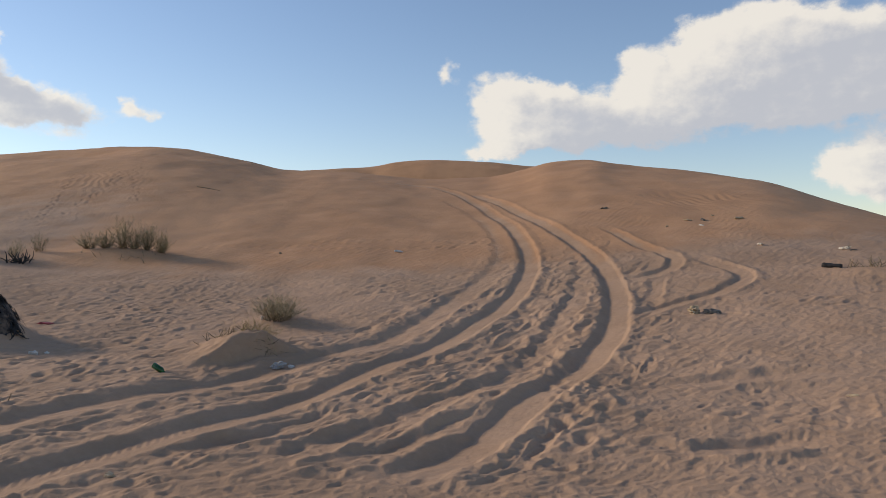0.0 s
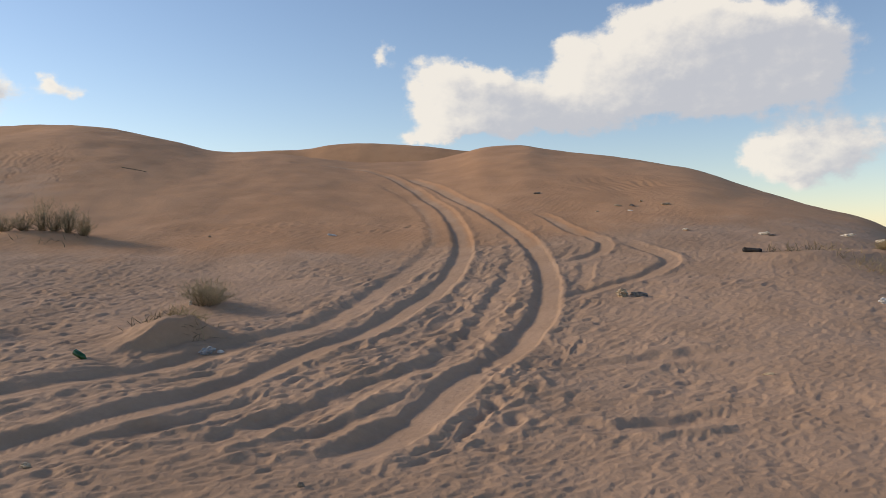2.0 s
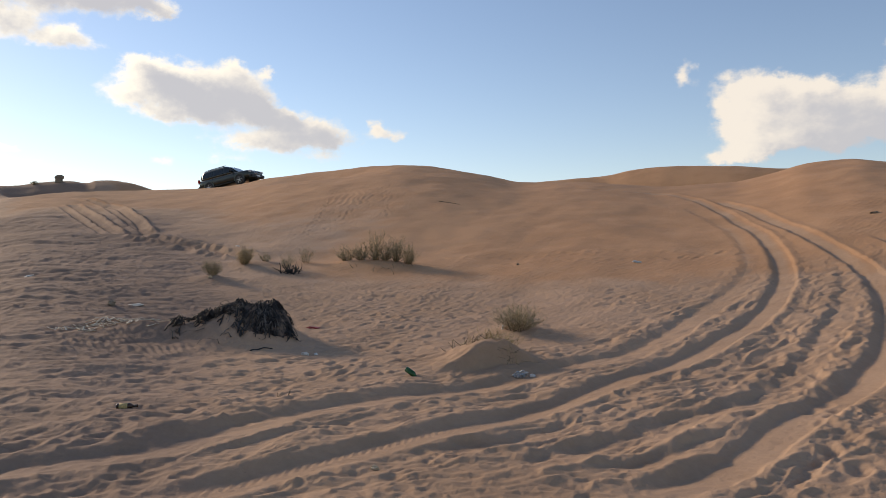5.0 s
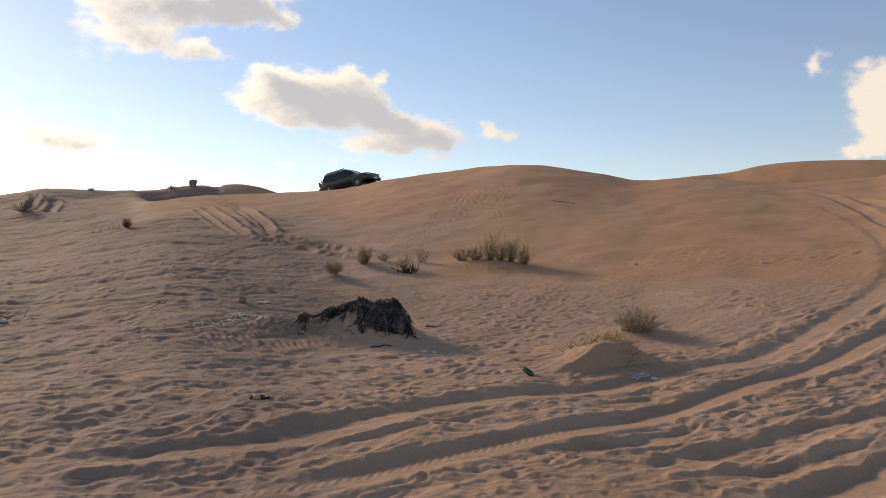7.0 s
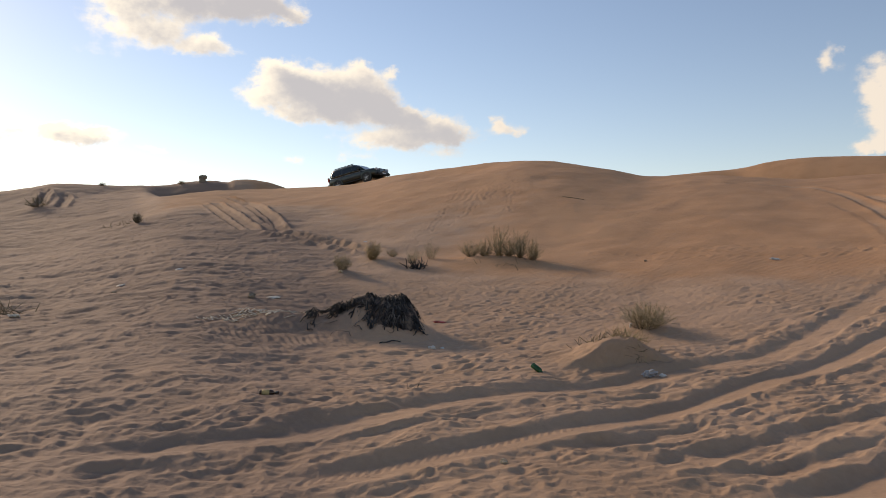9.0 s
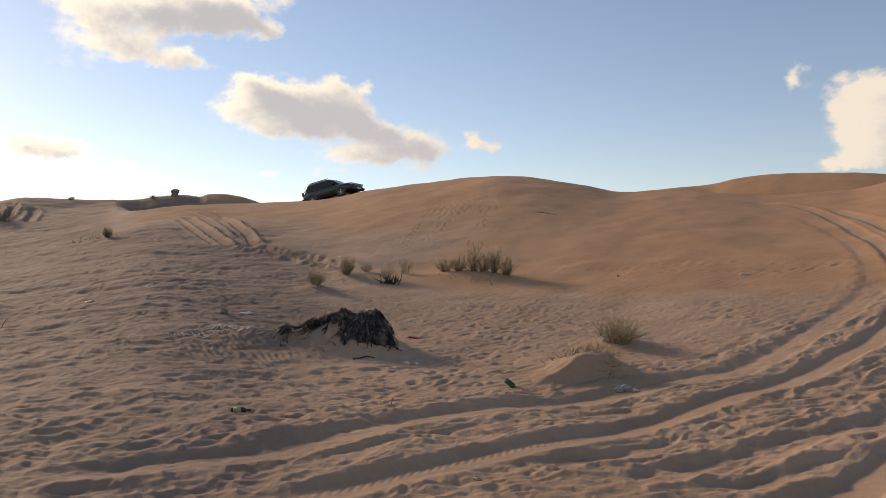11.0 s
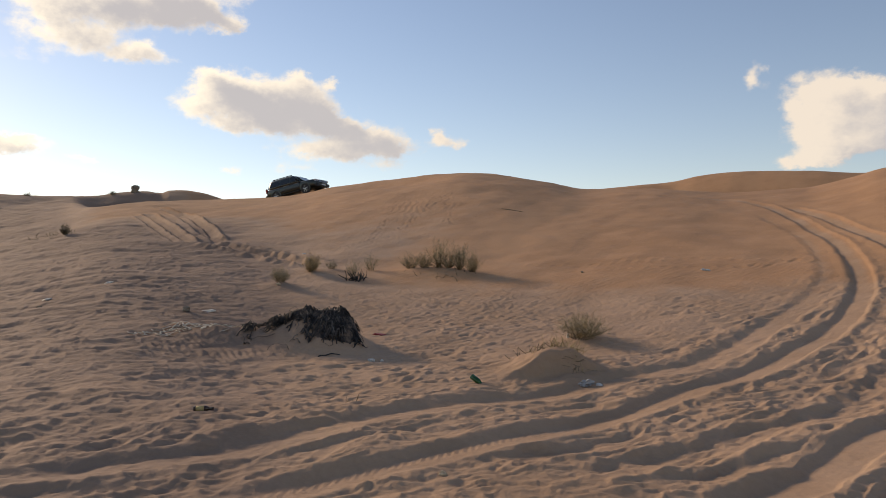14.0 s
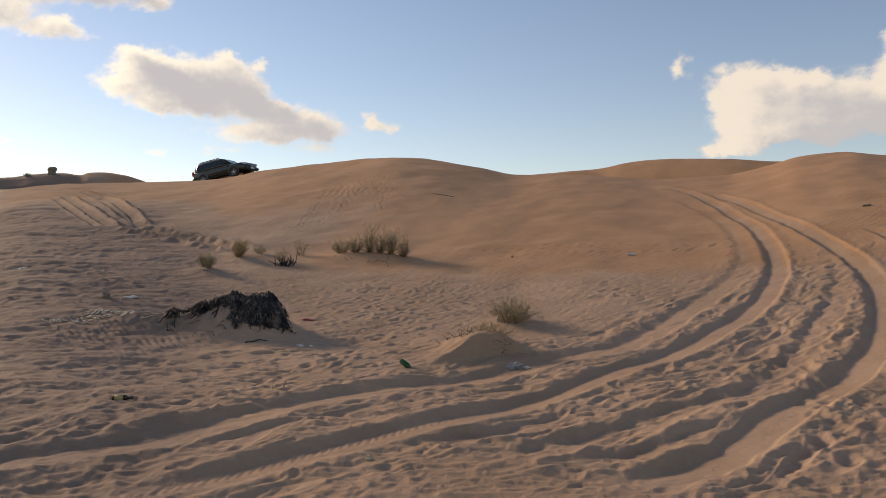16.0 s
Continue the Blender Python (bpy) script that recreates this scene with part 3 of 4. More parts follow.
def relief(x, y):
    """The full height of the ground, and how coarse and churned the sand is there."""
    r, az = np.hypot(x, y), np.degrees(np.arctan2(-x, y))
    z = land(x, y)
    near = (1 - smooth((r - 45) / 40)) * smooth((r - 2.2) / 1.2) * smooth((az + 46) / 5) * smooth((67 - az) / 5)
    z = z + near * (0.05 * grain(x, y, 2.4, 3) + 0.02 * grain(x, y, 0.9, 4)) * smooth((r - 1) / 3)
    for mx, my, wx, wy, h in MOUNDS:
        z = z + h * np.exp(-((x - mx) / wx) ** 2 - ((y - my) / wy) ** 2)
    z = z + drift(x, y, -2.35, 9.85, 40, 0.3) + heap_sand(x, y)
    cut, shoulder, inside, lane = carve(x, y)
    # where people have walked: the hollow, less on the smooth rising face
    face = smooth((y - 15.5 - 0.1 * np.abs(x)) / 4) * smooth((x + 14) / 5)
    worn = (1 - 0.93 * face) * (1 - smooth((r - 24) / 14)) * near
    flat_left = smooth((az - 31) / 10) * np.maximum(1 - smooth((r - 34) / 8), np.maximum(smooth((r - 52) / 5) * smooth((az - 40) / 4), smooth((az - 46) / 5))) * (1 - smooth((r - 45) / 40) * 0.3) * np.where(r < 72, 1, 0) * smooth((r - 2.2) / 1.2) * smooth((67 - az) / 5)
    tread = np.maximum(worn, 0.75 * flat_left)
    patchy = smooth(0.5 + 0.9 * grain(x, y, 1.9, 21))
    small = tread * (0.016 * (0.1 + 0.9 * patchy) * only(tread > 0.02, dimples, x, y, 0.42, 31, 0.45, 0.2) + 0.007 * only(tread > 0.02, dimples, x, y, 0.24, 51, 0.5, 0.2))
    # prints pressed close together in the soft hollow
    trod = np.exp(-((x + 5.6) / 2.6) ** 2 - ((y - 14.6) / 3.2) ** 2) + 0.8 * np.exp(-((x + 4.6) / 1.6) ** 2 - ((y - 9.0) / 1.7) ** 2)
    small = small + 0.034 * np.minimum(trod, 1) * only(trod > 0.02, dimples, x, y, 0.34, 71, 0.85, 0.5)
    lat, dep = x * 0.5 + y * 0.87, x * 0.87 - y * 0.5
    wind, cross = x * 0.86 + y * 0.5, y * 0.86 - x * 0.5
    # clods thrown up between the ruts, and scoured sand beside them
    clods = only((tread > 0.02) | (lane > 0.02), scoured, lat * 0.42, dep, 0.27, 81)
    small = small + 0.021 * lane * (1 - smooth((r - 13) / 12)) * clods * (1 - inside)
    beside = worn * smooth((x - 0.26 * y + 1.5) / 2.5) * (1 - smooth((r - 9) / 14))
    small = small + (0.002 + 0.005 * beside * (0.35 + 0.65 * patchy) * (1 - lane)) * tread * clods
    small = small + near * tread * (0.013 * only(tread > 0.02, scoured, wind * 0.5, cross, 0.17, 61) * (0.35 + 0.65 * patchy) * (1 - 0.55 * smooth((x - 0.26 * y + 1.0) / 2)) + 0.005 * only(tread > 0.02, scoured, wind * 0.6, cross, 0.085, 65) + 0.018 * flat_left * only(flat_left > 0.02, scoured, x, y, 0.45, 63))
    # long low wind banks and old tracks across the flat, one slope steeper than the other
    lat, dep = x * 0.74 + y * 0.67, y * 0.74 - x * 0.67
    dep = dep + 0.3 * grain(x, y, 1.6, 44)
    rows = grain(lat * 0.2, dep, 0.62, 41) + 0.9 * (0.5 - 1.4 * np.abs(grain(lat * 0.22, dep, 0.85, 42))) + 0.55 * only(flat_left > 0.02, scoured, lat * 0.45, dep, 0.3, 43)
    small = small + 0.024 * rows * flat_left * smooth((r - 6) / 6) * (0.55 + 0.45 * smooth((r - 12) / 6))
    lat, dep = x * 0.57 + y * 0.82, y * 0.57 - x * 0.82
    banks = 0.5 - 1.4 * np.abs(grain(lat * 0.3, dep + 0.25 * grain(x, y, 0.9, 46), 0.8, 45))
    small = small + 0.035 * banks * worn * smooth((-x - 2.4) / 1.5) * (1 - smooth((r - 10) / 5)) * (0.3 + 0.7 * smooth(0.5 + grain(x, y, 1.5, 47)))
    # ripples on the flanks of the dunes and beside the burnt heap
    patch = np.exp(-((x - 8.3) / 1.9) ** 2 - ((y - 24.6) / 1.6) ** 2) + 0.8 * np.exp(-((x + 14.1) / 1.7) ** 2 - ((y - 31.3) / 2.0) ** 2)
    small = small + 0.009 * patch * np.sin((x * 0.96 + y * 0.25 + 0.3 * grain(x, y, 1.3, 12)) * 2 * np.pi / 0.3)
    patch = np.exp(-((x + 7.9) / 1.0) ** 2 - ((y - 9.3) / 0.8) ** 2)
    small = small + 0.007 * patch * np.sin((x * 0.5 + y * 0.86 + 0.1 * grain(x, y, 0.6, 14)) * 2 * np.pi / 0.12)
    z = prints(x, y, z) + 1.25 * small * (1 - 0.9 * inside) + shoulder * (1 - np.clip(cut / 0.05, 0, 1)) - cut
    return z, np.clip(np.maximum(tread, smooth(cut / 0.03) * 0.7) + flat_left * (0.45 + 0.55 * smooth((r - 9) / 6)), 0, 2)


def ground_height(x, y):
    z, _ = relief(np.array([float(x)]), np.array([float(y)]))
    return float(z[0])


def build_ground():
    az = np.concatenate([np.arange(-180, -46, 2.0), np.arange(-46, 68, 0.09), np.arange(68, 180, 2.0)])
    r = np.concatenate([[0.0], np.linspace(0.4, 4.4, 16), np.geomspace(4.4, 72, 700)[1:], np.geomspace(72, 4800, 66)[1:]])
    rr, aa = np.meshgrid(r[1:], np.radians(az), indexing="ij")
    x, y = np.concatenate([[0], (-rr * np.sin(aa)).ravel()]), np.concatenate([[0], (rr * np.cos(aa)).ravel()])
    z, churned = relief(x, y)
    n, m = len(r) - 1, len(az)
    i, j = np.meshgrid(np.arange(n - 1), np.arange(m), indexing="ij")
    k = (j + 1) % m
    quads = np.stack([1 + i * m + j, 1 + i * m + k, 1 + (i + 1) * m + k, 1 + (i + 1) * m + j], -1).reshape(-1, 4)[:, ::-1]
    fan = np.stack([np.zeros(m, int), 1 + np.arange(m), 1 + (np.arange(m) + 1) % m], -1)[:, ::-1]
    mesh = bpy.data.meshes.new("ground")
    mesh.vertices.add(len(x))
    mesh.vertices.foreach_set("co", np.stack([x, y, z], -1).ravel())
    corners = np.concatenate([quads.ravel(), fan.ravel()])
    mesh.loops.add(len(corners))
    mesh.loops.foreach_set("vertex_index", corners)
    sizes = np.concatenate([np.full(len(quads), 4), np.full(len(fan), 3)])
    mesh.polygons.add(len(sizes))
    mesh.polygons.foreach_set("loop_start", np.concatenate([[0], np.cumsum(sizes)[:-1]]))
    mesh.polygons.foreach_set("use_smooth", np.ones(len(sizes), bool))
    mesh.update(calc_edges=True)
    mesh.validate()
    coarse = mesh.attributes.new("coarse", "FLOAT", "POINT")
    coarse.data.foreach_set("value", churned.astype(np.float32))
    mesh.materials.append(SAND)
    return tagged(new("ground", mesh), "pale tan desert sand with wheel ruts, footprints and dunes", "sand", kind="structure")


ground = build_ground()
if sum(p.normal.z for p in list(ground.data.polygons)[:50]) < 0:
    ground.data.flip_normals()


# ---- things ----
def heights(x, y):
    z, _ = relief(np.array(x, float), np.array(y, float))
    return z


def empty(name, x, y, z=None, turn=0.0, tilt=(0.0, 0.0)):
    ob = new(name)
    ob.empty_display_size = 0.1
    ob.matrix_world = pose(x, y, ground_height(x, y) if z is None else z, tilt[0], tilt[1], turn)
    return ob


def mesh_part(name, verts, faces, mat, parent=None, label="", smooth_faces=True):
    mesh = bpy.data.meshes.new(name)
    mesh.from_pydata([tuple(v) for v in verts], [], faces)
    mesh.materials.append(mat)
    if smooth_faces:
        mesh.polygons.foreach_set("use_smooth", np.ones(len(mesh.polygons), bool))
    mesh.update()
    ob = new(name, mesh)
    ob.parent = parent
    return tagged(ob, label)


def part(name, bm, mat, parent=None, label="", smooth_faces=False):
    bmesh.ops.recalc_face_normals(bm, faces=bm.faces)
    mesh = bpy.data.meshes.new(name)
    bm.to_mesh(mesh)
    bm.free()
    mesh.materials.append(mat)
    mesh.polygons.foreach_set("use_smooth", np.full(len(mesh.polygons), smooth_faces))
    ob = new(name, mesh)
    ob.parent = parent
    return tagged(ob, label)


class Strands:
    """Many thin tapered stalks gathered into one mesh."""

    def __init__(self, sides=3):
        self.verts, self.faces, self.sides = [], [], sides

    def add(self, points, thick, thin, flat=1.0):
        n, base = self.sides, len(self.verts)
        points = [Vector(p) for p in points]
        for k, p in enumerate(points):
            ahead = (points[min(k + 1, len(points) - 1)] - points[max(k - 1, 0)]).normalized()
            side = ahead.cross(Vector((0.31, 0.17, 0.93)))
            side = side.normalized() if side.length > 1e-4 else Vector((1, 0, 0))
            up = side.cross(ahead)
            r = thick + (thin - thick) * k / (len(points) - 1)
            for j in range(n):
                a = 2 * math.pi * j / n
                self.verts.append(p + side * (r * math.cos(a)) + up * (r * flat * math.sin(a)))
        for k in range(len(points) - 1):
            for j in range(n):
                a, b = base + k * n + j, base + k * n + (j + 1) % n
                self.faces.append((a, b, b + n, a + n))
        self.faces.append(tuple(range(base + n - 1, base - 1, -1)))
        last = base + (len(points) - 1) * n
        self.faces.append(tuple(range(last, last + n)))

    def part(self, name, mat, parent, label=""):
        self.count = len(self.faces)
        return tagged(mesh_part(name, self.verts, self.faces, mat, parent, label), kind="stuff" if self.count > 60 else "")


def shrub(label, x, y, width, height, shoots, leaf, seed, woody=10, upright=0.5, group="", thick=0.0027):
    """A dry desert shrub: dark crooked stems at the foot, many fine forked shoots above."""
    rng = random.Random(seed)
    top = tagged(empty("shrub", x, y), label, "shrub", group)
    stems, leaves = Strands(4), Strands(3)
    for k in range(woody):
        a, lean = rng.uniform(0, 6.28), rng.uniform(0.3, 1.25)
        p = Vector((rng.uniform(-1, 1) * width * 0.12, rng.uniform(-1, 1) * width * 0.12, -0.03))
        pts, d = [p.copy()], Vector((math.cos(a) * math.sin(lean), math.sin(a) * math.sin(lean), math.cos(lean)))
        for _ in range(4):
            d = (d + Vector((rng.uniform(-0.5, 0.5), rng.uniform(-0.5, 0.5), rng.uniform(-0.25, 0.45)))).normalized()
            p = p + d * height * rng.uniform(0.08, 0.15)
            pts.append(p.copy())
        stems.add(pts, thick * 2.4, thick * 1.1)
    for k in range(int(shoots * 1.35)):
        a = rng.uniform(0, 6.28)
        out = math.sqrt(rng.random())
        lean = max(0.0, out * (1.38 - upright) + rng.gauss(0, 0.22))
        p = Vector((math.cos(a), math.sin(a), 0)) * (width * 0.2 * out) + Vector((0, 0, rng.uniform(-0.02, height * 0.1)))
        d = Vector((math.cos(a) * math.sin(lean), math.sin(a) * math.sin(lean), math.cos(lean)))
        # the outer ends keep to a low dome
        reach = (height * math.cos(lean) ** 2 + (width * 0.42) * math.sin(lean) ** 2) * rng.uniform(0.5, 0.92)
        pts = [p.copy()]
        for step in range(3):
            d = (d + Vector((rng.uniform(-0.32, 0.32), rng.uniform(-0.32, 0.32), rng.uniform(-0.1, 0.16)))).normalized()
            p = p + d * reach / 3
            pts.append(p.copy())
        leaves.add(pts, thick * 0.9, thick * 0.4)
        for f in range(7):
            q = pts[1].lerp(pts[3], rng.uniform(0.0, 1.0))
            e = (d * 0.6 + Vector((rng.uniform(-0.9, 0.9), rng.uniform(-0.9, 0.9), rng.uniform(-0.2, 0.7)))).normalized()
            leaves.add([q, q + e * reach * rng.uniform(0.06, 0.12), q + (e + Vector((rng.uniform(-0.3, 0.3), rng.uniform(-0.3, 0.3), 0.2))).normalized() * reach * rng.uniform(0.13, 0.26)], thick * 0.6, thick * 0.35)
    stems.part("stem", TWIG, top, "dark crooked woody stems")
    leaves.part("foliage", leaf, top)
    return top


def dead_twigs(label, x, y, spread, count, length, mat, seed, thick=0.006, name="dead_plant"):
    """A dry plant broken down to a few bent twigs that stick out of the sand."""
    rng = random.Random(seed)
    top = tagged(empty(name, x, y), label, "dead plant")
    z0 = ground_height(x, y)
    s = Strands(4)
    feet = [(rng.gauss(0, spread), rng.gauss(0, spread * 0.6)) for _ in range(count)]
    for (px, py), z in zip(feet, heights([x + f[0] for f in feet], [y + f[1] for f in feet])):
        p = Vector((px, py, z - z0 - 0.02))
        a, lean = rng.uniform(0, 6.28), rng.uniform(0.2, 1.35)
        d = Vector((math.cos(a) * math.sin(lean), math.sin(a) * math.sin(lean), math.cos(lean)))
        pts = [p.copy()]
        for step in range(4):
            d = (d + Vector((rng.uniform(-0.45, 0.45), rng.uniform(-0.45, 0.45), rng.uniform(-0.4, 0.35)))).normalized()
            p = p + d * length * rng.uniform(0.15, 0.3)
            pts.append(p.copy())
        s.add(pts, thick, thick * 0.4)
    s.part("twig", mat, top)
    return top


def lying_stick(name, label, category, points, thick, mat):
    """A stick or strip that lies on the sand along points of the plan."""
    x, y = points[0]
    top = tagged(empty(name, x, y), label, category)
    z0 = ground_height(x, y)
    line = along(points, 0.04)
    zs = heights(line[:, 0], line[:, 1])
    s = Strands(6)
    s.add([(px - x, py - y, z - z0 + thick * 0.7) for (px, py), z in zip(line, zs)], thick, thick * 0.6)
    s.part("stalk", mat, top)
    return top


def crumpled(name, label, category, x, y, size, mat, seed, turn=0.0, rough=0.45, sink=0.25, parent=None):
    """A crushed bag, carton or rag: a lump with sharp random folds."""
    rng = random.Random(seed)
    bm = bmesh.new()
    bmesh.ops.create_icosphere(bm, subdivisions=3, radius=1.0)
    shift = Vector((rng.uniform(-9, 9), rng.uniform(-9, 9), rng.uniform(-9, 9)))
    for v in bm.verts:
        k = 1 + rough * (abs(noise.noise(v.co * 1.7 + shift)) * 1.6 - 0.5) + rough * 0.45 * noise.noise(v.co * 4.5 + shift)
        v.co = Vector((v.co.x * size[0] * k / 2, v.co.y * size[1] * k / 2, v.co.z * size[2] * k / 2))
    ob = part(name, bm, mat)
    ob.matrix_world = pose(x, y, ground_height(x, y) + size[2] * (0.5 - sink), rng.uniform(-10, 10), rng.uniform(-10, 10), turn)
    return tagged(ob, label, category)


def turned_shape(rings, segments=20):
    """A bmesh lathed round the x axis from (x, radius) pairs."""
    bm = bmesh.new()
    rows = []
    for x, r in rings:
        rows.append([bm.verts.new((x, r * math.cos(2 * math.pi * k / segments), r * math.sin(2 * math.pi * k / segments))) for k in range(segments)])
    for a, b in zip(rows, rows[1:]):
        for k in range(segments):
            bm.faces.new((a[k], a[(k + 1) % segments], b[(k + 1) % segments], b[k]))
    bm.faces.new(rows[0][::-1])
    bm.faces.new(rows[-1])
    return bm


def bottle(label, x, y, length, radius, glass, turn, paper=None, cap=None, dip=0.0):
    top = tagged(empty("bottle", x, y, ground_height(x, y) + radius * 0.7, turn, (0, dip)), label, "bottle")
    r, n = radius, radius * 0.42
    b = length / 2
    part("glass", turned_shape(((-b, r * 0.8), (-b + 0.006, r), (b * 0.18, r), (b * 0.36, r * 0.86), (b * 0.52, n * 1.15), (b * 0.9, n), (b * 0.91, n * 1.18), (b, n * 1.18))), glass, top, "", True)
    if paper:
        part("paper_label", turned_shape(((-b * 0.75, r + 0.0008), (b * 0.05, r + 0.0008))), paper, top, "faded beige paper label", True)
    if cap:
        part("foil_neck", turned_shape(((b * 0.6, n * 1.15), (b * 0.9, n * 1.1))), cap, top, "dark foil round the neck", True)
    return top


GREEN_GLASS = plain("green_glass", (0.006, 0.045, 0.008), (0.012, 0.085, 0.02), 30.0, 0.18, bump=0)
BROWN_GLASS = plain("brown_glass", (0.02, 0.009, 0.004), (0.05, 0.022, 0.008), 30.0, 0.2, bump=0)
LABEL_PAPER = plain("label_paper", (0.34, 0.25, 0.10), (0.48, 0.36, 0.17), 40.0, 0.8, bump=0)
BLACK_FOIL = plain("black_foil", (0.01, 0.009, 0.008), (0.03, 0.026, 0.02), 40.0, 0.4, bump=0)
FILM = plain("plastic_film", (0.25, 0.25, 0.255), (0.38, 0.38, 0.385), 25.0, 0.35)
WHITE = plain("white_scrap", (0.45, 0.43, 0.40), (0.66, 0.63, 0.59), 25.0, 0.6)
CARTON = plain("carton", (0.33, 0.25, 0.16), (0.52, 0.42, 0.29), 18.0, 0.85)
TIN = plain("rusty_tin", (0.10, 0.095, 0.085), (0.22, 0.20, 0.17), 18.0, 0.5, 0.4)
RED = plain("red_plastic", (0.30, 0.05, 0.05), (0.48, 0.10, 0.09), 20.0, 0.5)
PALE = plain("bleached_fibre", (0.40, 0.35, 0.28), (0.62, 0.56, 0.47), 14.0, 0.9)
STONE = plain("brown_stone", (0.14, 0.11, 0.08), (0.26, 0.21, 0.15), 9.0, 0.9)


def burnt_heap():
    """Charred palm fronds tangled over a bank of sand, with one arm running down its ridge."""
    rng = random.Random(41)
    cx, cy = HEAP
    z0 = ground_height(cx, cy)
    top = tagged(empty("burnt_heap", cx, cy, z0), "heap of charred black palm fronds half buried in sand", "burnt debris")
    c, s = math.cos(HEAP_TURN), math.sin(HEAP_TURN)

    def crown(p, q):
        """How thick the tangle lies: over the steep end and along the ridge."""
        k = math.exp(-(abs(p - 0.34) / 0.38) ** 4 - (abs(q + 0.12) / 0.5) ** 4)
        return max(k, 0.85 * math.exp(-(abs(p + 0.35) / 0.75) ** 4 - ((q - 0.05) / 0.16) ** 2))

    def lay(paths, name, mat, thick, label):
        flat = [v for pts in paths for v in pts]
        at = [(p * c - q * s, p * s + q * c) for p, q, lift in flat]
        base = heights([cx + a for a, b in at], [cy + b for a, b in at])
        spots = [(a, b, z - z0 + v[2]) for (a, b), z, v in zip(at, base, flat)]
        strands, i = Strands(4), 0
        for pts in paths:
            r = thick * rng.uniform(0.5, 1.5)
            strands.add(spots[i:i + len(pts)], r, r * 0.4, 0.45)
            i += len(pts)
        strands.part(name, mat, top, label)

    def strew(count, reach, length, lift, place):
        paths = []
        while len(paths) < count:
            p, q = place()
            # sand lies bare between the clumps
            if noise.noise((p * 5, q * 5, 7.7)) < -0.08 or rng.random() > crown(p, q) + reach:
                continue
            way, bend, pts = rng.uniform(0, 6.28), rng.uniform(-0.6, 0.6), []
            p, q = p - 0.5 * length * math.cos(way), q - 0.5 * length * math.sin(way)
            rest = 0.1 * rng.random() * crown(p, q)
            arch = lift * rng.random() * min(1, crown(p, q) + 0.3)
            for step in range(7):
                pts.append((p, q, 0.01 + rest + arch * math.sin(math.pi * step / 6) + rng.uniform(-0.02, 0.035)))
                p, q = p + math.cos(way) * length / 6, q + math.sin(way) * length / 6
                way += bend + rng.uniform(-0.6, 0.6)
            paths.append(pts)
        return paths

    def wide():
        return rng.uniform(-1.2, 0.85), rng.uniform(-0.62, 0.5)

    def front():
        return rng.uniform(-0.3, 0.45), rng.uniform(-0.62, -0.05)

    # the matted heart of the heap
    columns, rows, spots = 26, 20, []
    for i in range(rows):
        for j in range(columns):
            p, q = -0.5 + 1.4 * j / (columns - 1), -0.7 + 1.2 * i / (rows - 1)
            thick = crown(p, q) * (1 + 0.8 * noise.noise((p * 5, q * 5, 2.2))) - 0.3
            spots.append((p * c - q * s, p * s + q * c, min(0.13, 0.2 * thick) + 0.03 * noise.noise((p * 11, q * 11, 3.1))))
    base = heights([cx + v[0] for v in spots], [cy + v[1] for v in spots])
    quads = [(i * columns + j, i * columns + j + 1, (i + 1) * columns + j + 1, (i + 1) * columns + j) for i in range(rows - 1) for j in range(columns - 1)]
    quads = [f for f in quads if max(spots[k][2] for k in f) > -0.02]
    mesh_part("matted_core", [(v[0], v[1], z - z0 + max(v[2], -0.05)) for v, z in zip(spots, base)], quads, SANDY_CHAR, top, "matted sandy black ash and stalks")

    lay(strew(820, 0.0, 0.17, 0.09, wide), "charred_frond", CHAR, 0.015, "black charred frond stalks")
    lay(strew(70, 0.05, 0.42, 0.13, wide), "charred_stalk", CHAR, 0.010, "long bent black stalks")
    lay(strew(300, 0.12, 0.17, 0.1, front), "ashen_frond", ASH, 0.011, "grey ashen frond stalks")
    lay(strew(50, 0.12, 0.12, 0.02, wide), "charred_scrap", SANDY_CHAR, 0.02, "sandy burnt scraps")
    return top


burnt_heap()
lying_stick("charred_stick", "thin bent charred stick on the sand", "stick", ((-6.32, 9.96), (-6.21, 10.16), (-6.08, 10.21)), 0.012, CHAR)
lying_stick("charred_stick", "straight charred stick leaning at the burnt heap", "stick", ((-6.87, 10.80), (-6.58, 10.60)), 0.014, CHAR)

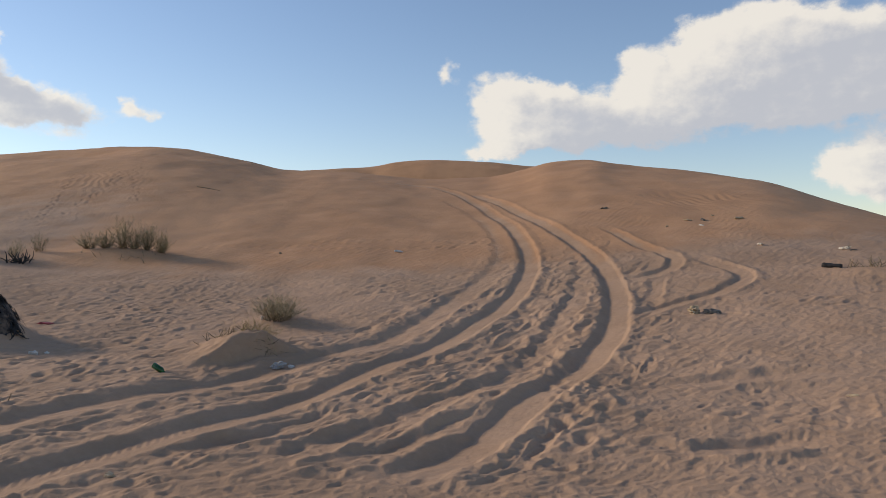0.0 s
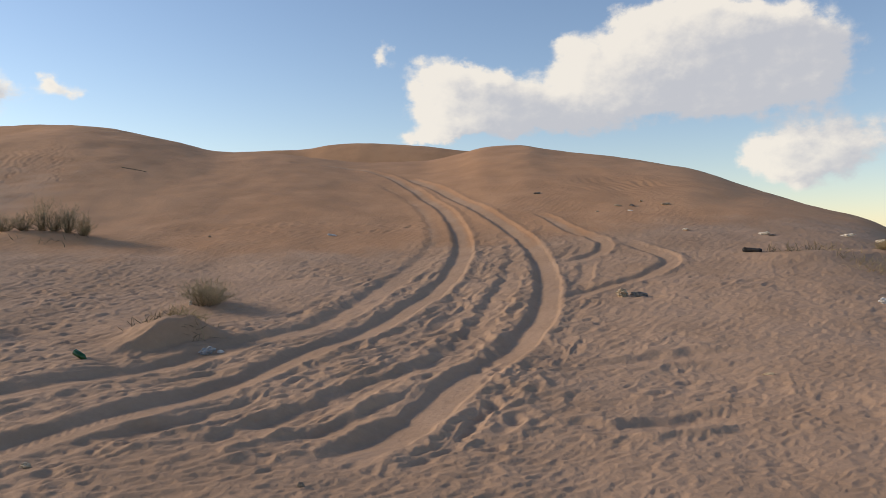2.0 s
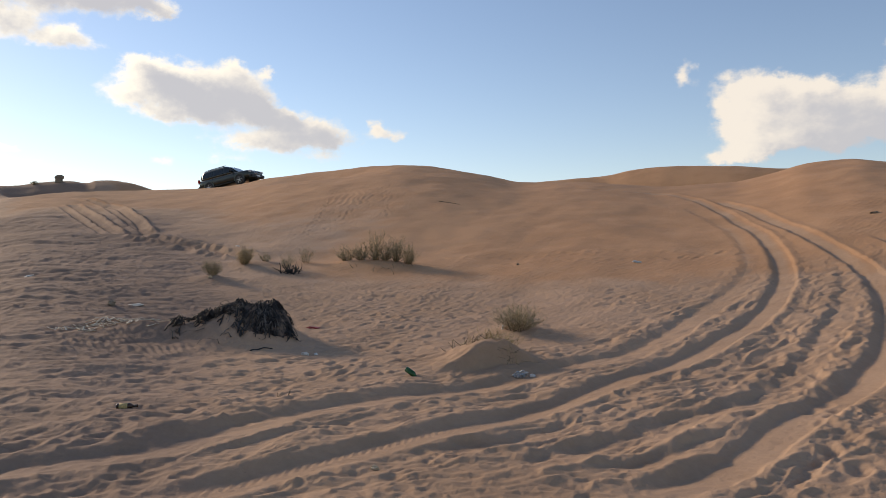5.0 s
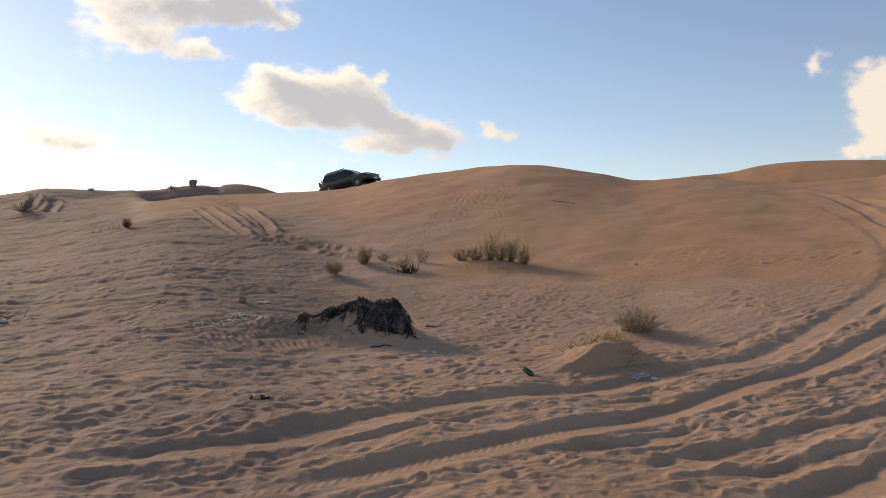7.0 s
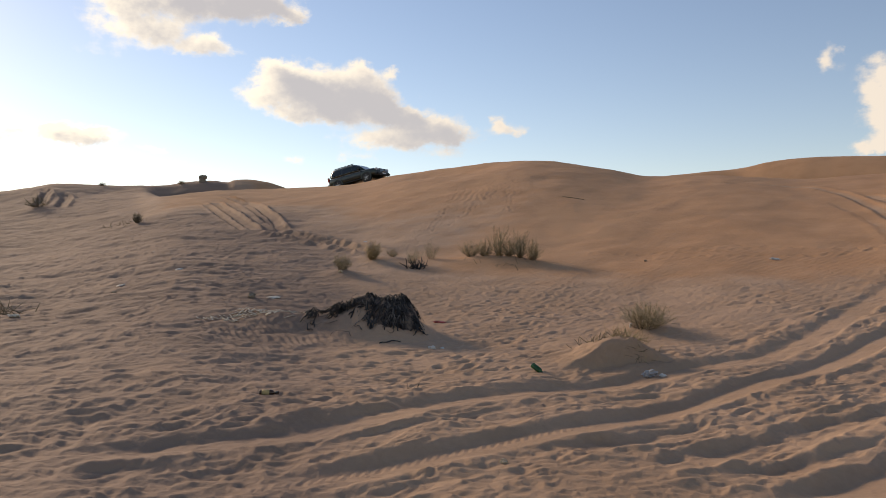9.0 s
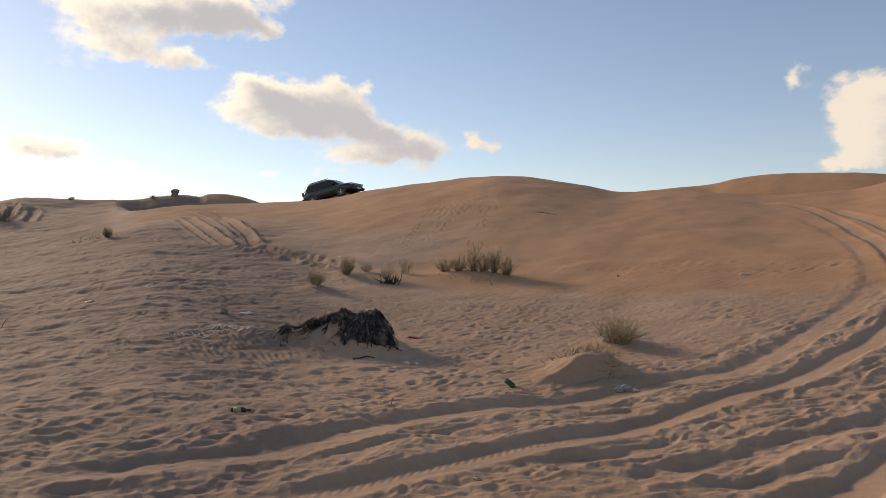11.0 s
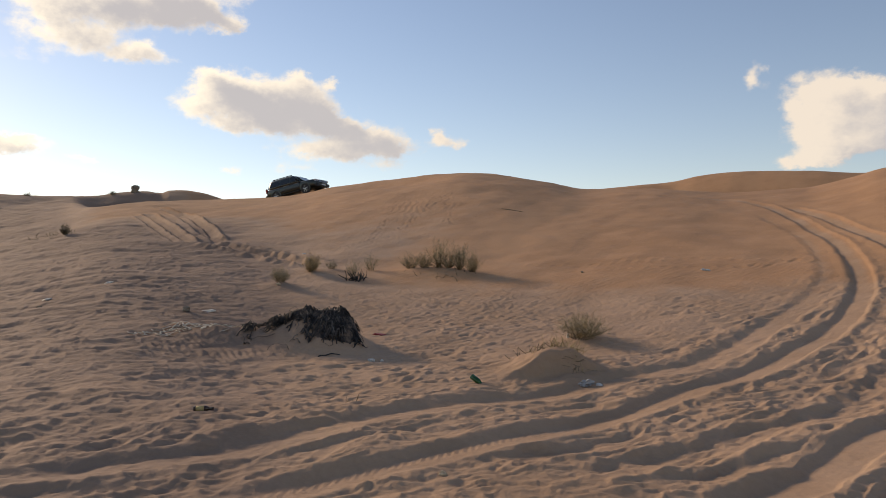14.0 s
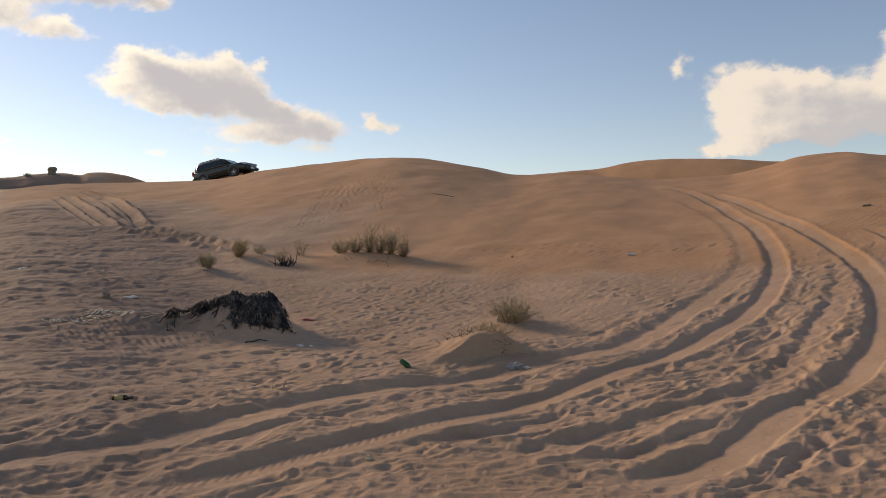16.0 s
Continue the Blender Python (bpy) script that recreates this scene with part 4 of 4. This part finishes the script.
# plants
shrub("grey-green broom-like desert shrub on a low drift", -2.72, 12.5, 1.0, 0.5, 170, LEAF, 5, 26, 0.42)
dead_twigs("sparse straw-coloured dry grass on the drift", -2.55, 10.3, 0.19, 110, 0.26, STRAW, 7, 0.0035, "dry_grass")
dead_twigs("dark broken twigs on the drift", -2.85, 10.35, 0.14, 26, 0.22, TWIG, 8, 0.007)
dead_twigs("dark broken twigs lying by the drift", -3.2, 10.5, 0.12, 8, 0.2, TWIG, 18, 0.006)
dead_twigs("small dry plant in the drift's shadow", -2.3, 10.0, 0.1, 22, 0.16, TWIG, 19, 0.004)
for dx, dy, w, h, leaf, seed, up in ((-0.95, 0.1, 0.8, 0.5, LEAF, 11, 0.4), (-0.45, 0.0, 0.5, 0.5, LEAF, 12, 0.6), (0.02, 0.02, 0.42, 0.78, LEAF, 13, 0.95), (0.66, -0.02, 0.4, 0.76, LEAF, 14, 0.95),
                                 (1.05, -0.06, 0.55, 0.52, STRAW, 15, 0.7), (0.3, 0.05, 0.45, 0.4, LEAF, 16, 0.6)):
    shrub("yellow-green twiggy shrub in a clump on a drift" if leaf is LEAF else "straw-brown twiggy shrub at the end of a clump", -8.51 + dx, 20.03 + dy, w * 0.85, h * 1.12, 62, leaf, seed, 10, up, "shrub clump on the drift", 0.0042)
dead_twigs("brown roots bared below the shrub clump", -8.11, 19.54, 0.4, 22, 0.22, TWIG, 17, 0.009)
shrub("grey-green rounded shrub with pale roots", -11.57, 16.54, 0.55, 0.5, 120, LEAF, 21, 8, 0.6)
shrub("reddish-brown dry upright shrub", -12.12, 18.89, 0.42, 0.6, 110, STRAW, 22, 8, 0.8, thick=0.004)
shrub("thin pale shrub beside a brown one", -11.88, 19.65, 0.45, 0.3, 60, LEAF, 23, 4, 0.6)
shrub("thin grey-green shrub behind a black stump", -10.83, 19.09, 0.5, 0.52, 45, LEAF, 24, 4, 0.8)
shrub("thin grey-green shrub behind a black stump", -10.72, 20.0, 0.5, 0.6, 45, LEAF, 25, 4, 0.8)
dead_twigs("black burnt stump of a shrub", -10.50, 18.67, 0.13, 30, 0.34, CHAR, 26, 0.018, "burnt_stump")
crumpled("stone", "small pale stone at the foot of a shrub", "stone", -11.48, 16.32, (0.14, 0.1, 0.08), CARTON, 27, rough=0.25)
shrub("dark brown dry shrub on the rutted flat", -26.41, 22.63, 0.4, 0.5, 60, TWIG, 31, 8, 0.6, thick=0.008)
dead_twigs("low dark brush trailing over the sand", -27.26, 22.64, 0.7, 30, 0.25, TWIG, 32, 0.012)
shrub("dark low shrub on a drift", -40.92, 28.06, 1.5, 0.8, 60, TWIG, 33, 8, 0.3, thick=0.008)
shrub("grey shrub on the skyline", -46.7, 44.5, 0.7, 0.32, 70, LEAF, 34, 6, 0.5, thick=0.006)
shrub("small dark shrub on the skyline", -49.1, 38.9, 0.8, 0.3, 60, TWIG, 35, 6, 0.4, thick=0.006)

# rubbish on the sand
bottle("green glass bottle lying in the sand by a rut", -3.33, 8.95, 0.20, 0.036, GREEN_GLASS, -12, dip=30)
bottle("brown glass bottle with a beige label lying in the sand", -5.30, 6.12, 0.20, 0.031, BROWN_GLASS, 32, LABEL_PAPER, BLACK_FOIL)
bag = crumpled("plastic_bag", "crumpled clear plastic bag by a wheel rut", "plastic bag", -2.06, 9.52, (0.2, 0.13, 0.1), FILM, 51, 20, 0.7)
crumpled("paper_cup", "small crushed white paper cup beside a bag", "cup", -1.89, 9.54, (0.09, 0.05, 0.05), WHITE, 52, 10, 0.2)
crumpled("paper_cup", "small white cup at the foot of a shrub", "cup", -2.99, 12.57, (0.05, 0.05, 0.1), WHITE, 53, 0, 0.15)
crumpled("paper_scrap", "small crumpled white paper on footprinted sand", "litter", -5.45, 10.09, (0.12, 0.07, 0.06), WHITE, 54, 40, 0.6)
crumpled("paper_scrap", "tiny white paper shred on footprinted sand", "litter", -5.36, 10.25, (0.06, 0.05, 0.04), WHITE, 55, 40, 0.6)
crumpled("plastic_scrap", "faded red plastic scrap beside the burnt heap", "litter", -6.43, 12.27, (0.24, 0.1, 0.05), RED, 56, 30, 0.4)
dead_twigs("small dark dry twig on the sand", -4.20, 7.20, 0.06, 9, 0.12, TWIG, 57, 0.004)


def torn_sheet(x0, y0, x1, y1, count, seed):
    """Bleached torn strips strewn in a line."""
    rng = random.Random(seed)
    top = tagged(empty("torn_sacking", x0, y0), "bleached torn sacking half buried in the sand", "litter")
    z0 = ground_height(x0, y0)
    s, lines = Strands(4), []
    for k in range(count):
        t = rng.random()
        p = Vector((x0 + (x1 - x0) * t + rng.gauss(0, 0.11), y0 + (y1 - y0) * t + rng.gauss(0, 0.13)))
        a, pts = math.atan2(y1 - y0, x1 - x0) + rng.gauss(0, 0.6), []
        for step in range(5):
            pts.append((p.x, p.y, rng.uniform(0.0, 0.035)))
            p = p + Vector((math.cos(a), math.sin(a))) * 0.05
            a += rng.uniform(-0.5, 0.5)
        lines.append(pts)
    zs = heights([p[0] for l in lines for p in l], [p[1] for l in lines for p in l])
    i = 0
    for l in lines:
        s.add([(p[0] - x0, p[1] - y0, zs[i + k] - z0 + p[2]) for k, p in enumerate(l)], 0.02, 0.008, 0.3)
        i += len(l)
    s.part("strip", PALE, top)
    return top


torn_sheet(-9.29, 9.89, -8.10, 10.54, 80, 61)
torn_sheet(-9.60, 9.50, -9.09, 9.54, 20, 62)
crumpled("paper_scrap", "pale crumpled paper on the rutted flat", "litter", -14.57, 13.70, (0.24, 0.14, 0.08), WHITE, 63)
crumpled("paper_scrap", "flat pale paper on the rutted flat", "litter", -14.37, 11.78, (0.3, 0.16, 0.05), WHITE, 64)
crumpled("paper_scrap", "pale paper with a dark edge on the flat", "litter", -13.10, 8.44, (0.3, 0.15, 0.07), PALE, 65)
crumpled("paper_scrap", "small white scrap by the far tracks", "litter", -14.43, 22.08, (0.16, 0.12, 0.1), WHITE, 66)
crumpled("stone", "small brown stone on bare sand", "stone", -10.47, 11.73, (0.17, 0.12, 0.12), STONE, 67)
crumpled("sand_crust", "pale flake of crust on the sand", "litter", -10.32, 12.13, (0.4, 0.2, 0.07), PALE, 68, 30)
crumpled("clod", "pale clod of sand beside a tyre track", "clod", -2.24, 5.15, (0.07, 0.05, 0.04), CARTON, 69)
crumpled("clod", "dark clod on the sand", "clod", -0.42, 4.72, (0.05, 0.03, 0.04), STONE, 70)
dead_twigs("dark brushwood beside a pale scrap on the flat", -13.86, 8.83, 0.22, 22, 0.4, TWIG, 73, 0.009)
crumpled("stone", "small dark stone on the rutted flat", "stone", -13.36, 10.78, (0.12, 0.09, 0.08), STONE, 74)
lying_stick("stick", "dark stick lying on the dune's flank", "stick", ((-9.99, 30.55), (-9.44, 30.46), (-8.98, 30.31)), 0.014, TWIG)
crumpled("paper_scrap", "small white scrap on the smooth slope", "litter", -1.16, 19.92, (0.26, 0.12, 0.06), WHITE, 71, 10)
crumpled("stone", "small dark pebble on the slope", "stone", -4.35, 20.20, (0.07, 0.06, 0.06), STONE, 72)
# on the other side of the ruts
crumpled("carton", "crushed pale brown carton in the sand", "litter", 4.08, 12.15, (0.2, 0.16, 0.16), CARTON, 81, 20, 0.6)
crumpled("tin_can", "crushed dull grey tin can beside a carton", "can", 4.34, 12.05, (0.3, 0.12, 0.1), TIN, 82, -8, 0.35)
crumpled("paper_scrap", "curled pale orange scrap on rippled sand", "litter", 4.01, 7.35, (0.12, 0.025, 0.035), CARTON, 83, -38, 0.3)
crumpled("paper_scrap", "crumpled white paper on open sand", "litter", 7.34, 10.27, (0.17, 0.12, 0.1), WHITE, 84, 0, 0.6)
for x, y, w, mat, label, seed in ((7.33, 21.12, 0.34, TIN, "dark flat scrap on the dune's foot", 85), (7.03, 20.37, 0.22, WHITE, "small white scrap on the dune's foot", 86), (6.92, 21.12, 0.3, CARTON, "pale brown scrap on the dune's foot", 87),
                                  (8.27, 20.93, 0.4, CARTON, "torn pale carton on the dune's foot", 88), (7.78, 21.62, 0.24, CARTON, "crushed beige carton on the dune's foot", 89), (7.37, 17.41, 0.34, PALE, "flat bleached board in the sand", 90),
                                  (8.97, 16.77, 0.4, PALE, "bleached rag on the dune's foot", 91), (9.07, 16.58, 0.2, TIN, "dark scrap beside a bleached rag", 92), (5.13, 23.81, 0.34, STONE, "brown stone on the dune's flank", 93),
                                  (6.16, 20.62, 0.2, CARTON, "small beige scrap on the dune's foot", 94), (11.29, 16.01, 0.5, PALE, "pale torn sheet on the dune's edge", 95), (10.74, 16.36, 0.4, PALE, "pale torn paper on the dune's edge", 96)):
    crumpled("scrap", label, "litter", x, y, (w * 0.75, w * 0.34, w * 0.2), mat, seed, seed * 37 % 180.00, 0.50)


def log(x, y, length, radius, turn):
    rng = random.Random(97)
    bm = turned_shape([(-length / 2 + length * k / 9, radius * (0.86 + 0.3 * rng.random()) * (0.75 if k in (0, 9) else 1)) for k in range(10)], 14)
    for v in bm.verts:
        v.co += Vector((0, noise.noise(v.co * 14), noise.noise(v.co * 14 + Vector((5, 5, 5))))) * 0.012
    ob = part("log", bm, CHAR, None, "", True)
    ob.matrix_world = pose(x, y, ground_height(x, y) + radius * 0.6, 0, 4, turn)
    return tagged(ob, "short dark charred log half sunk in sand", "log")


log(7.58, 14.61, 0.36, 0.05, -32)
for x, y, spread, count, length, mat, seed in ((7.92, 14.38, 0.12, 12, 0.28, TWIG, 101), (8.18, 14.24, 0.12, 12, 0.26, TWIG, 102), (8.08, 13.94, 0.06, 9, 0.26, TWIG, 103), (8.56, 14.08, 0.12, 14, 0.28, TWIG, 104),
                                            (8.91, 13.96, 0.14, 14, 0.24, STRAW, 105), (8.78, 13.48, 0.1, 9, 0.24, TWIG, 106)):
    dead_twigs("brown dead plant stubs in a row on the sand", x, y, spread, count, length, mat, seed, 0.007)
dead_twigs("low straw tuft along a drift's edge", 9.13, 13.24, 0.25, 60, 0.2, STRAW, 107, 0.004, "dry_grass")
dead_twigs("low straw tuft along a drift's edge", 8.91, 12.70, 0.2, 60, 0.2, STRAW, 108, 0.004, "dry_grass")
shrub("low brown shrub on the dune's edge", 10.21, 14.19, 0.6, 0.26, 160, STRAW, 109, 8, 0.2)
shrub("low brown shrub on the dune's edge", 10.61, 13.89, 0.8, 0.3, 200, STRAW, 110, 8, 0.2)


def rock_post(x, y):
    """A squat weathered stump on the far rise."""
    rings = [(0.0, 0.3), (0.1, 0.26), (0.2, 0.2), (0.28, 0.24), (0.37, 0.23), (0.42, 0.12)]
    bm = turned_shape(rings, 12)
    for v in bm.verts:
        v.co = Vector((v.co.z + 0.12 * v.co.x, v.co.y, v.co.x - 0.1)) + Vector((1, 1, 0)) * 0.05 * noise.noise(v.co * 5)
    bmesh.ops.scale(bm, verts=bm.verts, vec=(1.3, 1.3, 1.7))
    ob = part("stump", bm, STONE, None, "", True)
    ob.matrix_world = pose(x, y, ground_height(x, y))
    return tagged(ob, "squat dark weathered stump on a distant rise", "stump")


rock_post(-45.7, 45.8)


# ---- car ----
PAINT = plain("dark_green_paint", (0.016, 0.022, 0.018), (0.03, 0.036, 0.028), 2.0, 0.28, 0.35, bump=0, Coat_Weight=0.6)
TRIM = plain("black_trim", (0.012, 0.012, 0.012), (0.03, 0.03, 0.03), 12.0, 0.6)
TYRE = plain("tyre_rubber", (0.012, 0.012, 0.012), (0.05, 0.045, 0.04), 15.0, 0.85)
ALLOY = plain("alloy", (0.32, 0.32, 0.32), (0.5, 0.5, 0.5), 12.0, 0.35, 0.9, bump=0)
CHROME = plain("chrome", (0.5, 0.5, 0.5), (0.65, 0.65, 0.65), 12.0, 0.12, 1.0, bump=0)
WINDOW = plain("tinted_glass", (0.006, 0.008, 0.009), (0.012, 0.015, 0.016), 3.0, 0.06, bump=0)
LAMP = plain("lamp_glass", (0.45, 0.47, 0.48), (0.7, 0.7, 0.7), 12.0, 0.1, bump=0)
TAIL = plain("red_lamp", (0.25, 0.01, 0.01), (0.4, 0.03, 0.02), 12.0, 0.2, bump=0)


def loft(rows, close=True):
    bm = bmesh.new()
    rings = [[bm.verts.new(p) for p in row] for row in rows]
    n = len(rings[0])
    for a, b in zip(rings, rings[1:]):
        for k in range(n):
            bm.faces.new((a[k], a[(k + 1) % n], b[(k + 1) % n], b[k]))
    if close:
        bm.faces.new(rings[0][::-1])
        bm.faces.new(rings[-1])
    return bm


def squircle(k, n, power=0.45):
    a = 2 * math.pi * (k + 0.5) / n
    c, s = math.cos(a), math.sin(a)
    return math.copysign(abs(c) ** power, c), math.copysign(abs(s) ** power, s)


def slab(corners, depth):
    """A thin pane: four corners and a thickness along their normal."""
    c = [Vector(p) for p in corners]
    n = (c[1] - c[0]).cross(c[3] - c[0]).normalized() * depth
    bm = bmesh.new()
    a, b = [bm.verts.new(p) for p in c], [bm.verts.new(p - n) for p in c]
    bm.faces.new(a)
    bm.faces.new(b[::-1])
    for k in range(4):
        bm.faces.new((a[k], b[k], b[(k + 1) % 4], a[(k + 1) % 4]))
    return bm


def box(x0, x1, y0, y1, z0, z1, bevel=0.02):
    bm = bmesh.new()
    bmesh.ops.create_cube(bm, size=1)
    for v in bm.verts:
        v.co = Vector((x0 if v.co.x < 0 else x1, y0 if v.co.y < 0 else y1, z0 if v.co.z < 0 else z1))
    bmesh.ops.bevel(bm, geom=bm.edges[:], offset=bevel, segments=2, affect="EDGES")
    return bm


def car(x, y, heading):
    """A large four-wheel-drive estate; its length runs along x, nose first."""
    feet = [(x + 1.5 * math.cos(heading) * s, y + 1.5 * math.sin(heading) * s) for s in (1, -1)]
    front, rear = [float(land(np.array([f[0]]), np.array([f[1]]))[0]) for f in feet]
    top = tagged(empty("car", x, y, (front + rear) / 2 - 0.1, math.degrees(heading), (0, -math.degrees(math.atan2(front - rear, 3.0)))),
                 "dark green four-wheel-drive car on the dune crest", "car")
    rows = [(2.54, 0.72, 0.50, 0.88), (2.44, 0.87, 0.44, 1.0), (2.2, 0.94, 0.40, 1.08), (1.5, 0.965, 0.38, 1.15), (1.0, 0.97, 0.38, 1.18), (0, 0.975, 0.38, 1.19), (-1.5, 0.97, 0.38, 1.2), (-2.2, 0.95, 0.42, 1.2), (-2.48, 0.89, 0.48, 1.16), (-2.56, 0.76, 0.56, 1.05)]
    body = part("body", loft([[(a, w * squircle(k, 24)[0], (lo + hi) / 2 + (hi - lo) / 2 * squircle(k, 24)[1]) for k in range(24)] for a, w, lo, hi in rows]), PAINT, top, "", True)
    levels = ((1.08, -2.5, 1.32, 0.93), (1.25, -2.46, 1.1, 0.905), (1.5, -2.4, 0.78, 0.845), (1.72, -2.3, 0.45, 0.78), (1.83, -2.18, 0.2, 0.72), (1.87, -1.9, -0.1, 0.58))
    part("cabin", loft([[((a + b) / 2 + (b - a) / 2 * squircle(k, 28, 0.35)[0], w * squircle(k, 28, 0.35)[1], z) for k in range(28)] for z, a, b, w in levels]), PAINT, top, "", True)

    def side_y(z):
        return 0.918 - (z - 1.2) * 0.262

    for s in (1, -1):
        for name, b0, b1, t0, t1 in (("front_window", 0.0, 0.95, 0.0, 0.42), ("rear_window", -1.02, -0.1, -1.0, -0.1), ("quarter_window", -2.12, -1.12, -1.98, -1.1)):
            zb, zt = 1.25, 1.66
            pts = [(b0, s * (side_y(zb) + 0.016), zb), (b1, s * (side_y(zb) + 0.016), zb), (t1, s * (side_y(zt) + 0.016), zt), (t0, s * (side_y(zt) + 0.016), zt)]
            part(name, slab(pts if s < 0 else pts[::-1], 0.02), WINDOW, top, "tinted side window")
        for hx in (0.08, -0.95):
            part("door_handle", box(hx, hx + 0.2, s * 0.978 - 0.02, s * 0.978 + 0.02, 1.06, 1.1, 0.008), TRIM, top)
        for lx in (0.98, -0.04, -1.08):
            part("door_seam", box(lx, lx + 0.012, s * 0.966 - 0.012, s * 0.966 + 0.012, 0.55, 1.13, 0.002), TRIM, top)
        part("side_moulding", box(-1.0, 0.98, s * 0.972 - 0.016, s * 0.972 + 0.016, 0.66, 0.76, 0.01), TRIM, top)
        part("sill_step", box(-1.0, 1.0, s * 0.93 - 0.09, s * 0.93 + 0.09, 0.36, 0.43, 0.02), TRIM, top)
        part("mirror", box(0.72, 0.88, s * 1.03 - 0.11, s * 1.03 + 0.11, 1.2, 1.38, 0.04), TRIM, top, "black door mirror")
        part("roof_rail", box(-1.9, 0.1, s * 0.62 - 0.025, s * 0.62 + 0.025, 1.87, 1.92, 0.012), TRIM, top)
        part("headlight", box(2.3, 2.53, s * 0.68 - 0.19, s * 0.68 + 0.19, 0.83, 1.0, 0.03), LAMP, top, "clear headlight")
        part("tail_light", box(-2.58, -2.44, s * 0.84 - 0.08, s * 0.84 + 0.08, 0.9, 1.25, 0.02), TAIL, top, "red tail light")
        for wx in (1.5, -1.5):
            arch = loft([[(wx + r * math.cos(math.pi * k / 16), s * yy, 0.40 + r * math.sin(math.pi * k / 16)) for r, yy in ((0.44, 0.93), (0.53, 0.93), (0.52, 1.0), (0.45, 1.0))] for k in range(17)])
            part("wheel_arch", arch, PAINT, top)
            well = turned_shape(((-0.03, 0.45), (0.03, 0.45)), 24)
            bmesh.ops.rotate(well, verts=well.verts, matrix=Matrix.Rotation(radians(90), 3, "Z"))
            bmesh.ops.translate(well, verts=well.verts, vec=(wx, s * 0.945, 0.42))
            part("wheel_well", well, TRIM, top, "black wheel well")
            wheel = new("wheel")
            wheel.parent = top
            wheel.location = (wx, s * 0.86, 0.39)
            wheel.rotation_euler = (0, 0, radians(90 * s))
            part("tyre", turned_shape(((-0.13, 0.26), (-0.13, 0.34), (-0.10, 0.385), (0.10, 0.385), (0.135, 0.34), (0.135, 0.26)), 28), TYRE, wheel, "", True)
            rim = turned_shape(((0.09, 0.27), (0.14, 0.265), (0.12, 0.235), (0.1, 0.1), (0.145, 0.075), (0.15, 0.02)), 20)
            part("rim", rim, ALLOY, wheel, "grey alloy rim", True)
            for k in range(5):
                spoke = box(0.1, 0.14, -0.035, 0.035, 0.05, 0.25, 0.01)
                bmesh.ops.rotate(spoke, verts=spoke.verts, matrix=Matrix.Rotation(2 * math.pi * k / 5, 3, "X"))
                part("spoke", spoke, ALLOY, wheel)
    part("windscreen", slab([(1.17, -0.72, 1.23), (1.17, 0.72, 1.23), (0.53, 0.62, 1.7), (0.53, -0.62, 1.7)], 0.02), WINDOW, top, "dark windscreen")
    part("rear_screen", slab([(-2.475, 0.7, 1.25), (-2.475, -0.7, 1.25), (-2.34, -0.6, 1.68), (-2.34, 0.6, 1.68)], 0.02), WINDOW, top)
    part("grille", box(2.46, 2.57, -0.46, 0.46, 0.72, 0.98, 0.03), CHROME, top, "chrome grille")
    for k in range(4):
        part("grille_bar", box(2.56, 2.585, -0.42, 0.42, 0.745 + k * 0.055, 0.775 + k * 0.055, 0.005), TRIM, top)
    part("front_bumper", box(2.3, 2.64, -0.9, 0.9, 0.42, 0.68, 0.07), TRIM, top, "dark front bumper")
    part("rear_bumper", box(-2.68, -2.4, -0.9, 0.9, 0.46, 0.7, 0.06), TRIM, top)
    part("number_plate", box(2.64, 2.655, -0.26, 0.26, 0.5, 0.61, 0.004), LAMP, top, "plain pale number plate")
    top.scale = (0.92, 0.92, 0.92)
    return top


car(-32.1, 48.6, radians(-4))
